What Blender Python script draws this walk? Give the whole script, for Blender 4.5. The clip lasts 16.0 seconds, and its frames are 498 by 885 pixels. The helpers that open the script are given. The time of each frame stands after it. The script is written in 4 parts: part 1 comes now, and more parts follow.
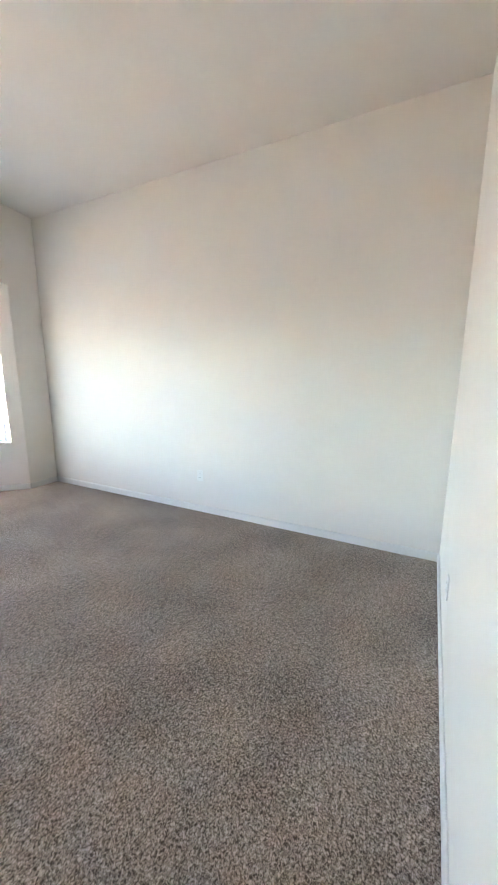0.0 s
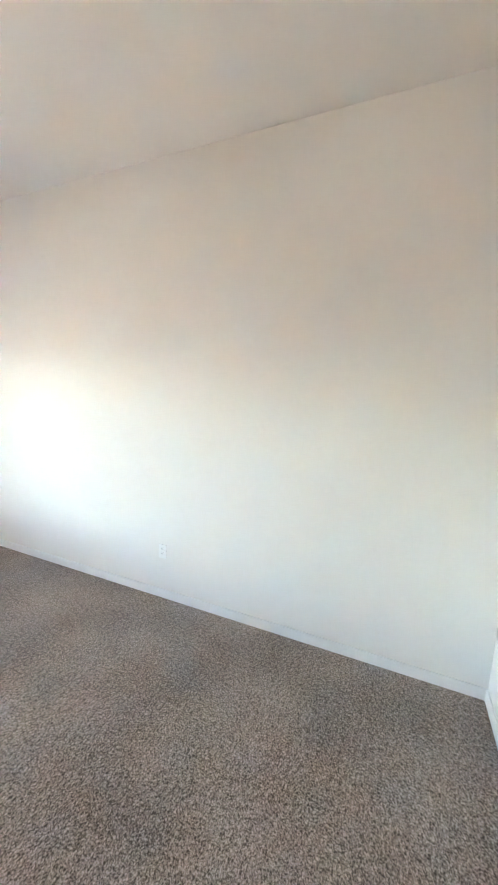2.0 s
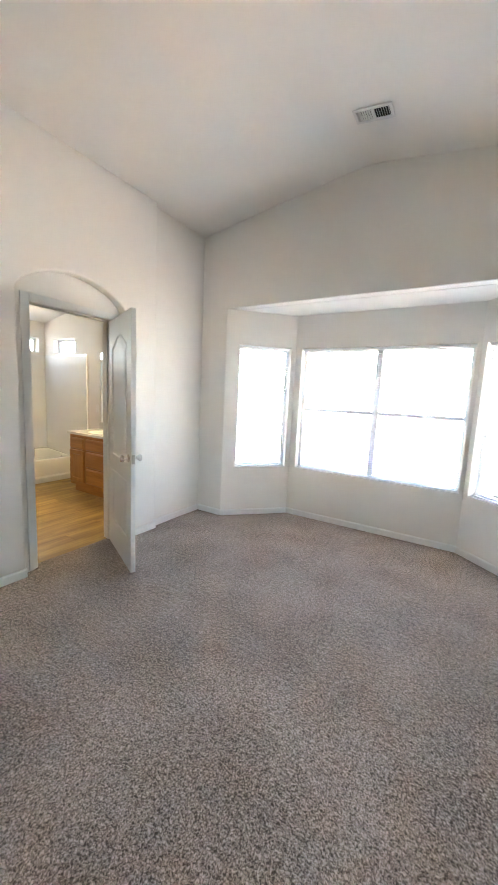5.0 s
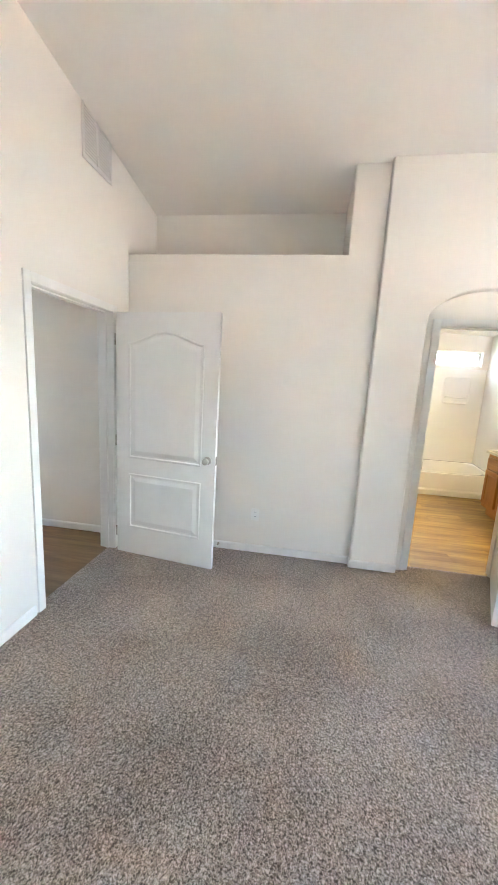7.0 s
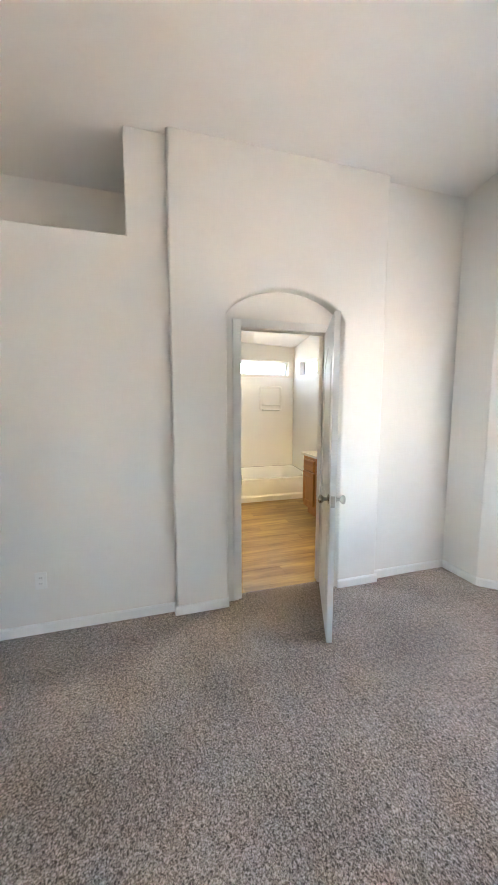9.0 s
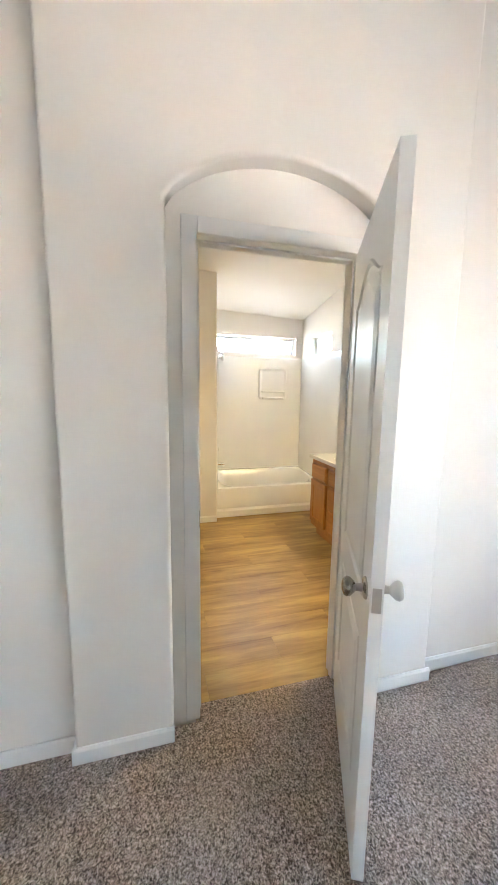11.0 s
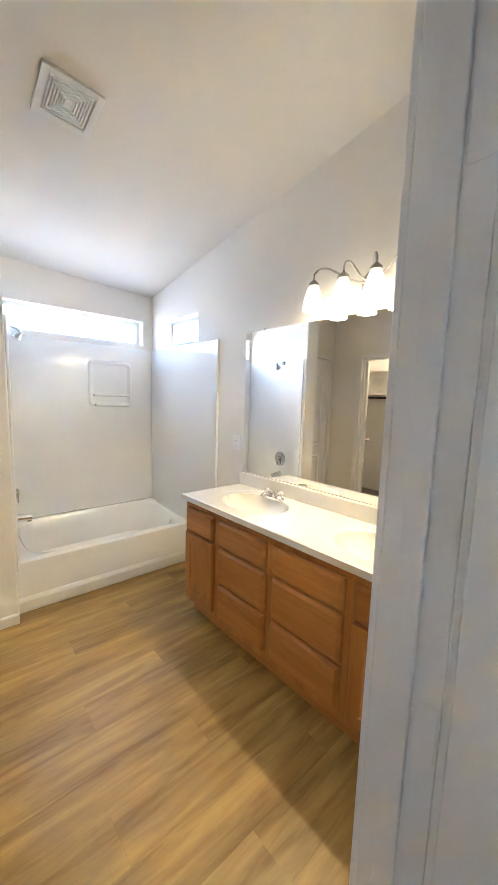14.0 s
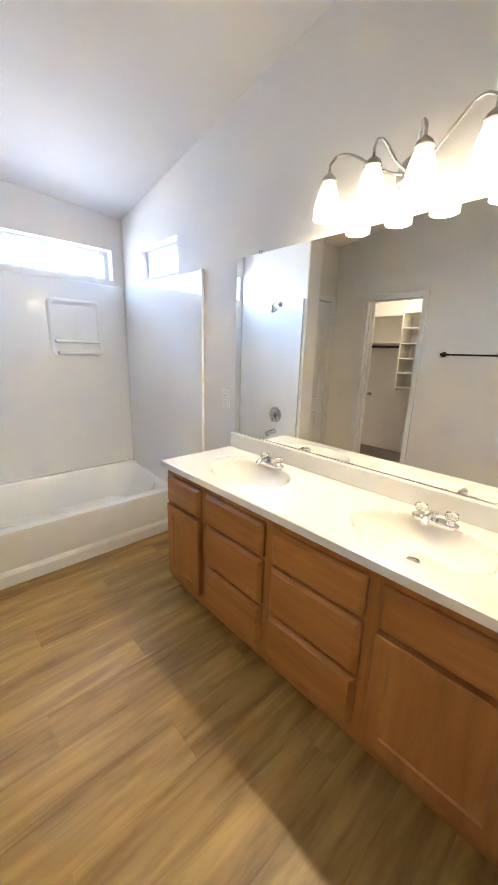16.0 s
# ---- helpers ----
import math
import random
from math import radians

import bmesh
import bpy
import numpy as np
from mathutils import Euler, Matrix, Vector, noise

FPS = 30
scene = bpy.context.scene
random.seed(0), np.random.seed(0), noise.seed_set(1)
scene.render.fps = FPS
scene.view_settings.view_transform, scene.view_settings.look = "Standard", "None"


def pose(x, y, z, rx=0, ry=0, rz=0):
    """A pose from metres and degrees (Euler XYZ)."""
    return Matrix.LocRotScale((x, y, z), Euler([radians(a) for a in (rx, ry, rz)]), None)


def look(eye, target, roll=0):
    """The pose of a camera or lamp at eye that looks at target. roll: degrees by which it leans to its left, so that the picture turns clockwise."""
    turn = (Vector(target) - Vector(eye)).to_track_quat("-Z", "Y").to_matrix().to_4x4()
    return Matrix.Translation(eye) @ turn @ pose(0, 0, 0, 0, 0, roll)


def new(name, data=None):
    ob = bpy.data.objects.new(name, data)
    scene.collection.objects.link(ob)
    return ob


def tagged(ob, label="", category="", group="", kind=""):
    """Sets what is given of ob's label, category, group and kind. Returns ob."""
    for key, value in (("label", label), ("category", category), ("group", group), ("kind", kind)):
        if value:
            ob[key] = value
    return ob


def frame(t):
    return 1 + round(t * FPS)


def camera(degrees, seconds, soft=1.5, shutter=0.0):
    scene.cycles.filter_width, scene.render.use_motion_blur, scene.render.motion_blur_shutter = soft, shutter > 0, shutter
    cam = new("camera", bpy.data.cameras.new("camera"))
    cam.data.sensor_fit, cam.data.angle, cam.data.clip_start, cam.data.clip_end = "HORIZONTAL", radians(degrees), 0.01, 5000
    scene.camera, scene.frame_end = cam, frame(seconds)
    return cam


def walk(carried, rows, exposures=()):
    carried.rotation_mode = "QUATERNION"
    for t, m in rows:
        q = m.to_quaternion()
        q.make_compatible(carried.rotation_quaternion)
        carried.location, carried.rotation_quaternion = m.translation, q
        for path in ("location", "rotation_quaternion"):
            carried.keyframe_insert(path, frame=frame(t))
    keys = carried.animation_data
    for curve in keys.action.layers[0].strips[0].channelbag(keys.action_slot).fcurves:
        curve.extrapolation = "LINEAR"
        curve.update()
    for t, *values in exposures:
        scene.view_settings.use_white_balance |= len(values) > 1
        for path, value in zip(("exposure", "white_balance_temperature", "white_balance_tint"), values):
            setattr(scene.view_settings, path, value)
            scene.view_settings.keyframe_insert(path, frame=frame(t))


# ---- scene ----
cam = camera(70.3, 16.0, shutter=0.1)
PATH = [
    (0, (0.867, 0.158, 1.403), (2.615, 1.055, 1.026), 0.2),
    (0.5, (0.97, 0.3, 1.547), (2.85, 0.89, 1.201), -1.4),
    (1, (1.138, 0.458, 1.666), (3.058, 0.83, 1.247), -1.6),
    (1.5, (1.438, 0.417, 1.691), (3.322, 1.009, 1.375), -0.2),
    (2, (1.602, 0.576, 1.658), (3.42, 1.356, 1.365), 2.1),
    (2.5, (1.957, 0.685, 1.599), (3.638, 1.746, 1.374), 3.1),
    (3, (2.343, 0.753, 1.463), (3.538, 2.336, 1.203), 2.6),
    (3.5, (2.564, 0.805, 1.496), (3.075, 2.711, 1.168), 3.2),
    (4, (2.556, 1.024, 1.649), (2.58, 2.996, 1.318), 3.2),
    (4.5, (2.646, 1.155, 1.544), (2.16, 3.066, 1.211), 1.3),
    (5, (2.719, 1.189, 1.443), (1.674, 2.873, 1.178), 2.7),
    (5.2, (2.763, 1.203, 1.45), (1.555, 2.778, 1.203), 3.9),
    (7.3, (2.998, 1.625, 1.556), (1.063, 1.251, 1.215), 2.9),
    (7.5, (3.009, 1.642, 1.562), (1.069, 1.312, 1.206), 3.1),
    (8, (2.912, 1.732, 1.517), (0.934, 1.852, 1.249), 0.5),
    (8.5, (2.652, 1.786, 1.512), (0.719, 2.263, 1.322), -0.2),
    (9, (2.423, 1.888, 1.511), (0.521, 2.464, 1.286), 0.0),
    (9.2, (2.325, 1.949, 1.503), (0.408, 2.488, 1.316), 0.2),
    (11.5, (1.056, 2.481, 1.456), (-0.832, 3.049, 1.126), 1.2),
    (12, (0.784, 2.543, 1.448), (-1.043, 3.29, 1.123), -0.5),
    (12.5, (0.541, 2.633, 1.435), (-1.288, 3.398, 1.175), 0.2),
    (13, (0.35, 2.708, 1.448), (-1.491, 3.417, 1.119), 1.3),
    (13.5, (0.17, 2.745, 1.447), (-1.518, 3.786, 1.19), 1.9),
    (14, (0.066, 2.761, 1.481), (-1.416, 4.081, 1.234), 1.7),
    (14.5, (-0.006, 2.847, 1.48), (-1.451, 4.201, 1.199), 1.3),
    (15, (-0.111, 2.96, 1.468), (-1.513, 4.317, 1.028), 2.0),
    (15.5, (-0.201, 3.019, 1.441), (-1.462, 4.49, 0.942), 2.4),
    (16, (-0.24, 3.026, 1.444), (-1.648, 4.354, 0.94), 1.7),
]
EXPOSURES = [
    (0.0, 6.0, 6450, 5),
    (0.6, 6.32, 6400, 4),
    (2.5, 5.98, 6600, 5),
    (5.0, 5.85, 6550, 6),
    (7.3, 6.5, 6400, 5),
    (9.0, 6.05, 6400, 6),
    (12.0, 6.25, 6350, 7),
    (13.0, 6.25, 5950, 8),
    (14.0, 6.0, 5300, 9),
    (16.0, 5.93, 5150, 11),
]
walk(cam, [(t, look(eye, target, roll)) for t, eye, target, roll in PATH], EXPOSURES)

# ---- world, sun and lamps ----
SUN_EL, SUN_AZ = 48.0, 150.0          # azimuth clockwise from north (+y)
world = bpy.data.worlds.new("world")
scene.world = world
world.use_nodes = True
wn = world.node_tree
sky = wn.nodes.new("ShaderNodeTexSky")
sky.sky_type = "NISHITA"
sky.sun_disc = False
sky.sun_elevation = radians(SUN_EL)
sky.sun_rotation = radians(SUN_AZ)
wn.links.new(sky.outputs["Color"], wn.nodes["Background"].inputs["Color"])
wn.nodes["Background"].inputs["Strength"].default_value = 0.15
sun_data = bpy.data.lights.new("sun", "SUN")
sun_data.energy, sun_data.angle, sun_data.color = 5.0, radians(0.5), (1.0, 0.94, 0.86)
sun = new("sun", sun_data)
sun.matrix_world = look((0, 0, 0), (-math.sin(radians(SUN_AZ)) * math.cos(radians(SUN_EL)),
                                    -math.cos(radians(SUN_AZ)) * math.cos(radians(SUN_EL)),
                                    -math.sin(radians(SUN_EL))))
LAMP_XS = (-1.222, -1.034, -0.855, -0.658)   # the four shades over the mirror
LAMP_Y, LAMP_Z = 4.346, 2.042
for lx in LAMP_XS:
    bulb = bpy.data.lights.new("bulb", "POINT")
    bulb.energy, bulb.color, bulb.shadow_soft_size = 0.175, (1.0, 0.72, 0.34), 0.02
    new("bulb", bulb).location = (lx, LAMP_Y, LAMP_Z - 0.062)
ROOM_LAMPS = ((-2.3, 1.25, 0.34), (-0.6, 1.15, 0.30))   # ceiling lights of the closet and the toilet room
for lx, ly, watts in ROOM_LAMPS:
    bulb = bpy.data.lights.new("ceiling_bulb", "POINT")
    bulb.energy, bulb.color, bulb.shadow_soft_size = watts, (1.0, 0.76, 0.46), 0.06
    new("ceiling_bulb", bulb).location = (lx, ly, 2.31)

# added area lamp outside the transom, lifting the sky's daylight over the tub
transom = bpy.data.lights.new("transom_sky_fill", "AREA")
transom.shape, transom.size, transom.size_y = "RECTANGLE", 1.00, 0.24
transom.energy, transom.color = 0.14, (0.86, 0.93, 1.0)
new("transom_sky_fill", transom).matrix_world = look((-3.565, 3.66, 2.09), (-2.5, 3.45, 1.90))

# ---- materials ----


def material(name, colour, rough=0.6, metal=0.0, noise_scale=0.0, noise_amt=0.06, bump_scale=0.0, bump=0.0,
             bump_dist=0.002, spec=0.5, second=None, per_object=0.0, coat=0.0):
    m = bpy.data.materials.new(name)
    m.use_nodes = True
    nt = m.node_tree
    b = nt.nodes["Principled BSDF"]
    b.inputs["Roughness"].default_value = rough
    b.inputs["Metallic"].default_value = metal
    b.inputs["Specular IOR Level"].default_value = spec
    b.inputs["Coat Weight"].default_value = coat
    tc = nt.nodes.new("ShaderNodeTexCoord")
    geo = nt.nodes.new("ShaderNodeNewGeometry")
    b.inputs["Base Color"].default_value = (*colour, 1)
    if noise_scale:
        n = nt.nodes.new("ShaderNodeTexNoise")
        n.inputs["Scale"].default_value = noise_scale
        n.inputs["Detail"].default_value = 5
        nt.links.new(geo.outputs["Position"], n.inputs["Vector"])
        n2 = nt.nodes.new("ShaderNodeTexNoise")
        n2.inputs["Scale"].default_value = noise_scale * 0.13
        n2.inputs["Detail"].default_value = 3
        nt.links.new(geo.outputs["Position"], n2.inputs["Vector"])
        mix = nt.nodes.new("ShaderNodeMath")
        mix.operation = "ADD"
        nt.links.new(n.outputs["Fac"], mix.inputs[0])
        nt.links.new(n2.outputs["Fac"], mix.inputs[1])
        ramp = nt.nodes.new("ShaderNodeMapRange")
        ramp.inputs["From Min"].default_value = 0.7
        ramp.inputs["From Max"].default_value = 1.3
        nt.links.new(mix.outputs[0], ramp.inputs["Value"])
        mc = nt.nodes.new("ShaderNodeMix")
        mc.data_type = "RGBA"
        lo = tuple(c * (1 - noise_amt) for c in colour)
        hi = second or tuple(min(1, c * (1 + noise_amt)) for c in colour)
        mc.inputs[6].default_value = (*lo, 1)
        mc.inputs[7].default_value = (*hi, 1)
        nt.links.new(ramp.outputs["Result"], mc.inputs[0])
        nt.links.new(mc.outputs[2], b.inputs["Base Color"])
        mr = nt.nodes.new("ShaderNodeMapRange")
        mr.inputs["To Min"].default_value = max(0.02, rough - 0.06)
        mr.inputs["To Max"].default_value = min(1, rough + 0.06)
        nt.links.new(n2.outputs["Fac"], mr.inputs["Value"])
        nt.links.new(mr.outputs["Result"], b.inputs["Roughness"])
    if bump:
        bn = nt.nodes.new("ShaderNodeTexNoise")
        bn.inputs["Scale"].default_value = bump_scale
        bn.inputs["Detail"].default_value = 3
        nt.links.new(geo.outputs["Position"], bn.inputs["Vector"])
        bp = nt.nodes.new("ShaderNodeBump")
        bp.inputs["Strength"].default_value = bump
        bp.inputs["Distance"].default_value = bump_dist
        nt.links.new(bn.outputs["Fac"], bp.inputs["Height"])
        nt.links.new(bp.outputs["Normal"], b.inputs["Normal"])
    return m


def wood_material(name, dark, light, along="Y", rough=0.4, per_object=0.25, stretch=9.0, scale=3.0, coat=0.0):
    """Wood grain that runs along one world axis and differs from piece to piece."""
    m = bpy.data.materials.new(name)
    m.use_nodes = True
    nt = m.node_tree
    b = nt.nodes["Principled BSDF"]
    b.inputs["Coat Weight"].default_value = coat
    geo = nt.nodes.new("ShaderNodeNewGeometry")
    info = nt.nodes.new("ShaderNodeObjectInfo")
    off = nt.nodes.new("ShaderNodeVectorMath")
    off.operation = "MULTIPLY_ADD"
    comb = nt.nodes.new("ShaderNodeCombineXYZ")
    for i in range(3):
        nt.links.new(info.outputs["Random"], comb.inputs[i])
    off.inputs[1].default_value = (37, 53, 71)
    nt.links.new(comb.outputs[0], off.inputs[0])
    nt.links.new(geo.outputs["Position"], off.inputs[2])
    mp = nt.nodes.new("ShaderNodeMapping")
    s = {"X": (1, stretch, stretch), "Y": (stretch, 1, stretch), "Z": (stretch, stretch, 1)}[along]
    mp.inputs["Scale"].default_value = s
    nt.links.new(off.outputs[0], mp.inputs["Vector"])
    n = nt.nodes.new("ShaderNodeTexNoise")
    n.inputs["Scale"].default_value = scale
    n.inputs["Detail"].default_value = 7
    n.inputs["Roughness"].default_value = 0.62
    n.inputs["Distortion"].default_value = 0.6
    nt.links.new(mp.outputs[0], n.inputs["Vector"])
    n2 = nt.nodes.new("ShaderNodeTexNoise")
    n2.inputs["Scale"].default_value = scale * 0.4
    n2.inputs["Detail"].default_value = 3
    nt.links.new(mp.outputs[0], n2.inputs["Vector"])
    add = nt.nodes.new("ShaderNodeMath")
    add.operation = "ADD"
    nt.links.new(n.outputs["Fac"], add.inputs[0])
    nt.links.new(n2.outputs["Fac"], add.inputs[1])
    rnd = nt.nodes.new("ShaderNodeMath")
    rnd.operation = "MULTIPLY_ADD"
    rnd.inputs[1].default_value = per_object
    nt.links.new(info.outputs["Random"], rnd.inputs[0])
    nt.links.new(add.outputs[0], rnd.inputs[2])
    mr = nt.nodes.new("ShaderNodeMapRange")
    mr.inputs["From Min"].default_value = 0.72
    mr.inputs["From Max"].default_value = 1.28 + per_object
    nt.links.new(rnd.outputs[0], mr.inputs["Value"])
    mc = nt.nodes.new("ShaderNodeMix")
    mc.data_type = "RGBA"
    mc.inputs[6].default_value = (*dark, 1)
    mc.inputs[7].default_value = (*light, 1)
    nt.links.new(mr.outputs["Result"], mc.inputs[0])
    nt.links.new(mc.outputs[2], b.inputs["Base Color"])
    rr = nt.nodes.new("ShaderNodeMapRange")
    rr.inputs["To Min"].default_value = rough - 0.08
    rr.inputs["To Max"].default_value = rough + 0.1
    nt.links.new(n.outputs["Fac"], rr.inputs["Value"])
    nt.links.new(rr.outputs["Result"], b.inputs["Roughness"])
    bp = nt.nodes.new("ShaderNodeBump")
    bp.inputs["Strength"].default_value = 0.12
    bp.inputs["Distance"].default_value = 0.001
    nt.links.new(n.outputs["Fac"], bp.inputs["Height"])
    nt.links.new(bp.outputs["Normal"], b.inputs["Normal"])
    return m


def carpet_material(name, dark, mid, light):
    """Cut pile: fine tufts, flecks of three tones, broad marks of tread."""
    m = bpy.data.materials.new(name)
    m.use_nodes = True
    nt = m.node_tree
    b = nt.nodes["Principled BSDF"]
    b.inputs["Roughness"].default_value = 0.95
    b.inputs["Specular IOR Level"].default_value = 0.1
    b.inputs["Sheen Weight"].default_value = 0.15
    geo = nt.nodes.new("ShaderNodeNewGeometry")
    tuft = nt.nodes.new("ShaderNodeTexNoise")
    tuft.inputs["Scale"].default_value = 135
    tuft.inputs["Detail"].default_value = 3
    tuft.inputs["Distortion"].default_value = 0.8
    broad = nt.nodes.new("ShaderNodeTexNoise")
    broad.inputs["Scale"].default_value = 2.2
    broad.inputs["Detail"].default_value = 4
    fleck = nt.nodes.new("ShaderNodeTexNoise")
    fleck.inputs["Scale"].default_value = 45
    fleck.inputs["Detail"].default_value = 2
    for n in (tuft, broad, fleck):
        nt.links.new(geo.outputs["Position"], n.inputs["Vector"])
    a = nt.nodes.new("ShaderNodeMath")
    a.operation = "MULTIPLY_ADD"
    a.inputs[1].default_value = 0.20
    nt.links.new(broad.outputs["Fac"], a.inputs[0])
    nt.links.new(tuft.outputs["Fac"], a.inputs[2])
    a2 = nt.nodes.new("ShaderNodeMath")
    a2.operation = "MULTIPLY_ADD"
    a2.inputs[1].default_value = 0.30
    nt.links.new(fleck.outputs["Fac"], a2.inputs[0])
    nt.links.new(a.outputs[0], a2.inputs[2])
    mr = nt.nodes.new("ShaderNodeMapRange")
    mr.inputs["From Min"].default_value = 0.60
    mr.inputs["From Max"].default_value = 0.955
    nt.links.new(a2.outputs[0], mr.inputs["Value"])
    cr = nt.nodes.new("ShaderNodeValToRGB")
    cr.color_ramp.elements[0].color = (*dark, 1)
    cr.color_ramp.elements[1].color = (*light, 1)
    cr.color_ramp.elements.new(0.5).color = (*mid, 1)
    nt.links.new(mr.outputs["Result"], cr.inputs["Fac"])
    nt.links.new(cr.outputs["Color"], b.inputs["Base Color"])
    bp = nt.nodes.new("ShaderNodeBump")
    bp.inputs["Strength"].default_value = 1.0
    bp.inputs["Distance"].default_value = 0.008
    nt.links.new(a2.outputs[0], bp.inputs["Height"])
    nt.links.new(bp.outputs["Normal"], b.inputs["Normal"])
    return m


def glass_material(name, tint=(1, 1, 1), rough=0.0):
    m = bpy.data.materials.new(name)
    m.use_nodes = True
    b = m.node_tree.nodes["Principled BSDF"]
    b.inputs["Base Color"].default_value = (*tint, 1)
    b.inputs["Roughness"].default_value = rough
    b.inputs["Transmission Weight"].default_value = 1.0
    b.inputs["IOR"].default_value = 1.45
    return m


def shade_material(name, colour, top, bottom, z_top, z_bottom):
    """Opal glass lit from within, brighter round the bulb than at the neck."""
    m = bpy.data.materials.new(name)
    m.use_nodes = True
    nt = m.node_tree
    b = nt.nodes["Principled BSDF"]
    b.inputs["Base Color"].default_value = (0.9, 0.88, 0.84, 1)
    b.inputs["Emission Color"].default_value = (*colour, 1)
    b.inputs["Roughness"].default_value = 0.3
    geo = nt.nodes.new("ShaderNodeNewGeometry")
    sep = nt.nodes.new("ShaderNodeSeparateXYZ")
    nt.links.new(geo.outputs["Position"], sep.inputs[0])
    mr = nt.nodes.new("ShaderNodeMapRange")
    mr.inputs["From Min"].default_value = z_bottom
    mr.inputs["From Max"].default_value = z_top
    mr.inputs["To Min"].default_value = bottom
    mr.inputs["To Max"].default_value = top
    nt.links.new(sep.outputs["Z"], mr.inputs["Value"])
    nt.links.new(mr.outputs["Result"], b.inputs["Emission Strength"])
    return m


WALL = material("wall paint", (0.82, 0.787, 0.738), 0.75, noise_scale=3.0, noise_amt=0.015, bump_scale=75, bump=0.09, bump_dist=0.003)
CEIL = material("ceiling paint", (0.82, 0.79, 0.745), 0.85, noise_scale=3.0, noise_amt=0.015, bump_scale=60, bump=0.2, bump_dist=0.004)
TRIM = material("white trim paint", (0.82, 0.81, 0.79), 0.4, noise_scale=9, noise_amt=0.02, bump_scale=30, bump=0.04)
DOORW = material("white door paint", (0.80, 0.79, 0.775), 0.48, noise_scale=6, noise_amt=0.02, bump_scale=160, bump=0.05, bump_dist=0.001)
CARPET = carpet_material("carpet pile", (0.095, 0.072, 0.059), (0.385, 0.308, 0.262), (0.72, 0.615, 0.55))
HALLF = carpet_material("hall carpet", (0.10, 0.075, 0.06), (0.20, 0.15, 0.12), (0.30, 0.25, 0.21))
PLANK = wood_material("vinyl oak planks", (0.21, 0.115, 0.026), (0.56, 0.375, 0.112), "Y", 0.36, 0.08, 9.0, 2.6)
HALLWOOD = wood_material("hall oak planks", (0.14, 0.08, 0.04), (0.30, 0.19, 0.10), "Y", 0.4, 0.1)
MAPLE = wood_material("stained maple", (0.31, 0.118, 0.022), (0.48, 0.215, 0.05), "Z", 0.34, 0.06, 10.0, 3.0, 0.15)
MAPLEX = wood_material("stained maple rail", (0.31, 0.118, 0.022), (0.48, 0.215, 0.05), "X", 0.34, 0.06, 10.0, 3.0, 0.15)
TUBW = material("white acrylic", (0.90, 0.90, 0.89), 0.12, noise_scale=2.5, noise_amt=0.012, spec=0.5, coat=0.3)
MARBLE = material("cultured marble", (0.75, 0.73, 0.685), 0.16, noise_scale=7, noise_amt=0.015, coat=0.3)
CHROME = material("chrome", (0.75, 0.75, 0.76), 0.08, 1.0)
NICKEL = material("brushed nickel", (0.52, 0.49, 0.45), 0.28, 1.0, noise_scale=60, noise_amt=0.05)
BRONZE = material("dark bronze", (0.03, 0.026, 0.024), 0.35, 0.7)
VINYL = material("white vinyl", (0.82, 0.83, 0.84), 0.35, noise_scale=8, noise_amt=0.015)
SLAT = material("white blind slats", (0.85, 0.86, 0.87), 0.4)
PLATE = material("white plastic plate", (0.84, 0.83, 0.80), 0.3)
GRILLE = material("painted grille metal", (0.72, 0.70, 0.67), 0.45, 0.0, noise_scale=20, noise_amt=0.03)
# mid grey carries the shade behind the return grille's louvres
SHADED_DEPTH = material("shaded grille depth", (0.42, 0.40, 0.37), 0.8, noise_scale=30, noise_amt=0.1)
# near-black colours in the shade of the duct and the outlet slots
DARK = material("near-black unlit depth", (0.03, 0.03, 0.03), 0.8)
# tint added to tone down the overbright view outdoors
GLASS = glass_material("view-dimming window glass", (0.63, 0.61, 0.60))
CRYSTAL = glass_material("clear acrylic", (0.98, 0.98, 0.98), 0.02)
MIRROR = material("mirror silver", (0.93, 0.94, 0.93), 0.005, 1.0)
SHADE = shade_material("lit opal glass", (1.0, 0.78, 0.46), 0.03, 0.12, LAMP_Z + 0.05, LAMP_Z - 0.06)
CERAMIC = material("white ceramic", (0.86, 0.86, 0.84), 0.08, coat=0.4)
SHELFW = material("white shelf board", (0.78, 0.74, 0.66), 0.5, noise_scale=7, noise_amt=0.02)
SOIL = material("dry desert ground", (0.42, 0.345, 0.27), 0.95, noise_scale=0.8, noise_amt=0.25, bump_scale=3, bump=0.4, bump_dist=0.05)
ROOFT = material("brown roof tiles", (0.16, 0.12, 0.10), 0.85, noise_scale=4, noise_amt=0.2)
STUCCO = material("tan stucco", (0.50, 0.40, 0.30), 0.9, noise_scale=3, noise_amt=0.08, bump_scale=40, bump=0.3)
BLOCKW = material("block fence", (0.40, 0.31, 0.25), 0.9, noise_scale=3, noise_amt=0.12, bump_scale=20, bump=0.4)

# ---- mesh helpers ----


def box(bm, x0, x1, y0, y1, z0, z1):
    v = [bm.verts.new((x, y, z)) for z in (z0, z1) for y in (y0, y1) for x in (x0, x1)]
    for f in ((0, 2, 3, 1), (4, 5, 7, 6), (0, 1, 5, 4), (2, 6, 7, 3), (0, 4, 6, 2), (1, 3, 7, 5)):
        bm.faces.new([v[i] for i in f])
    return v


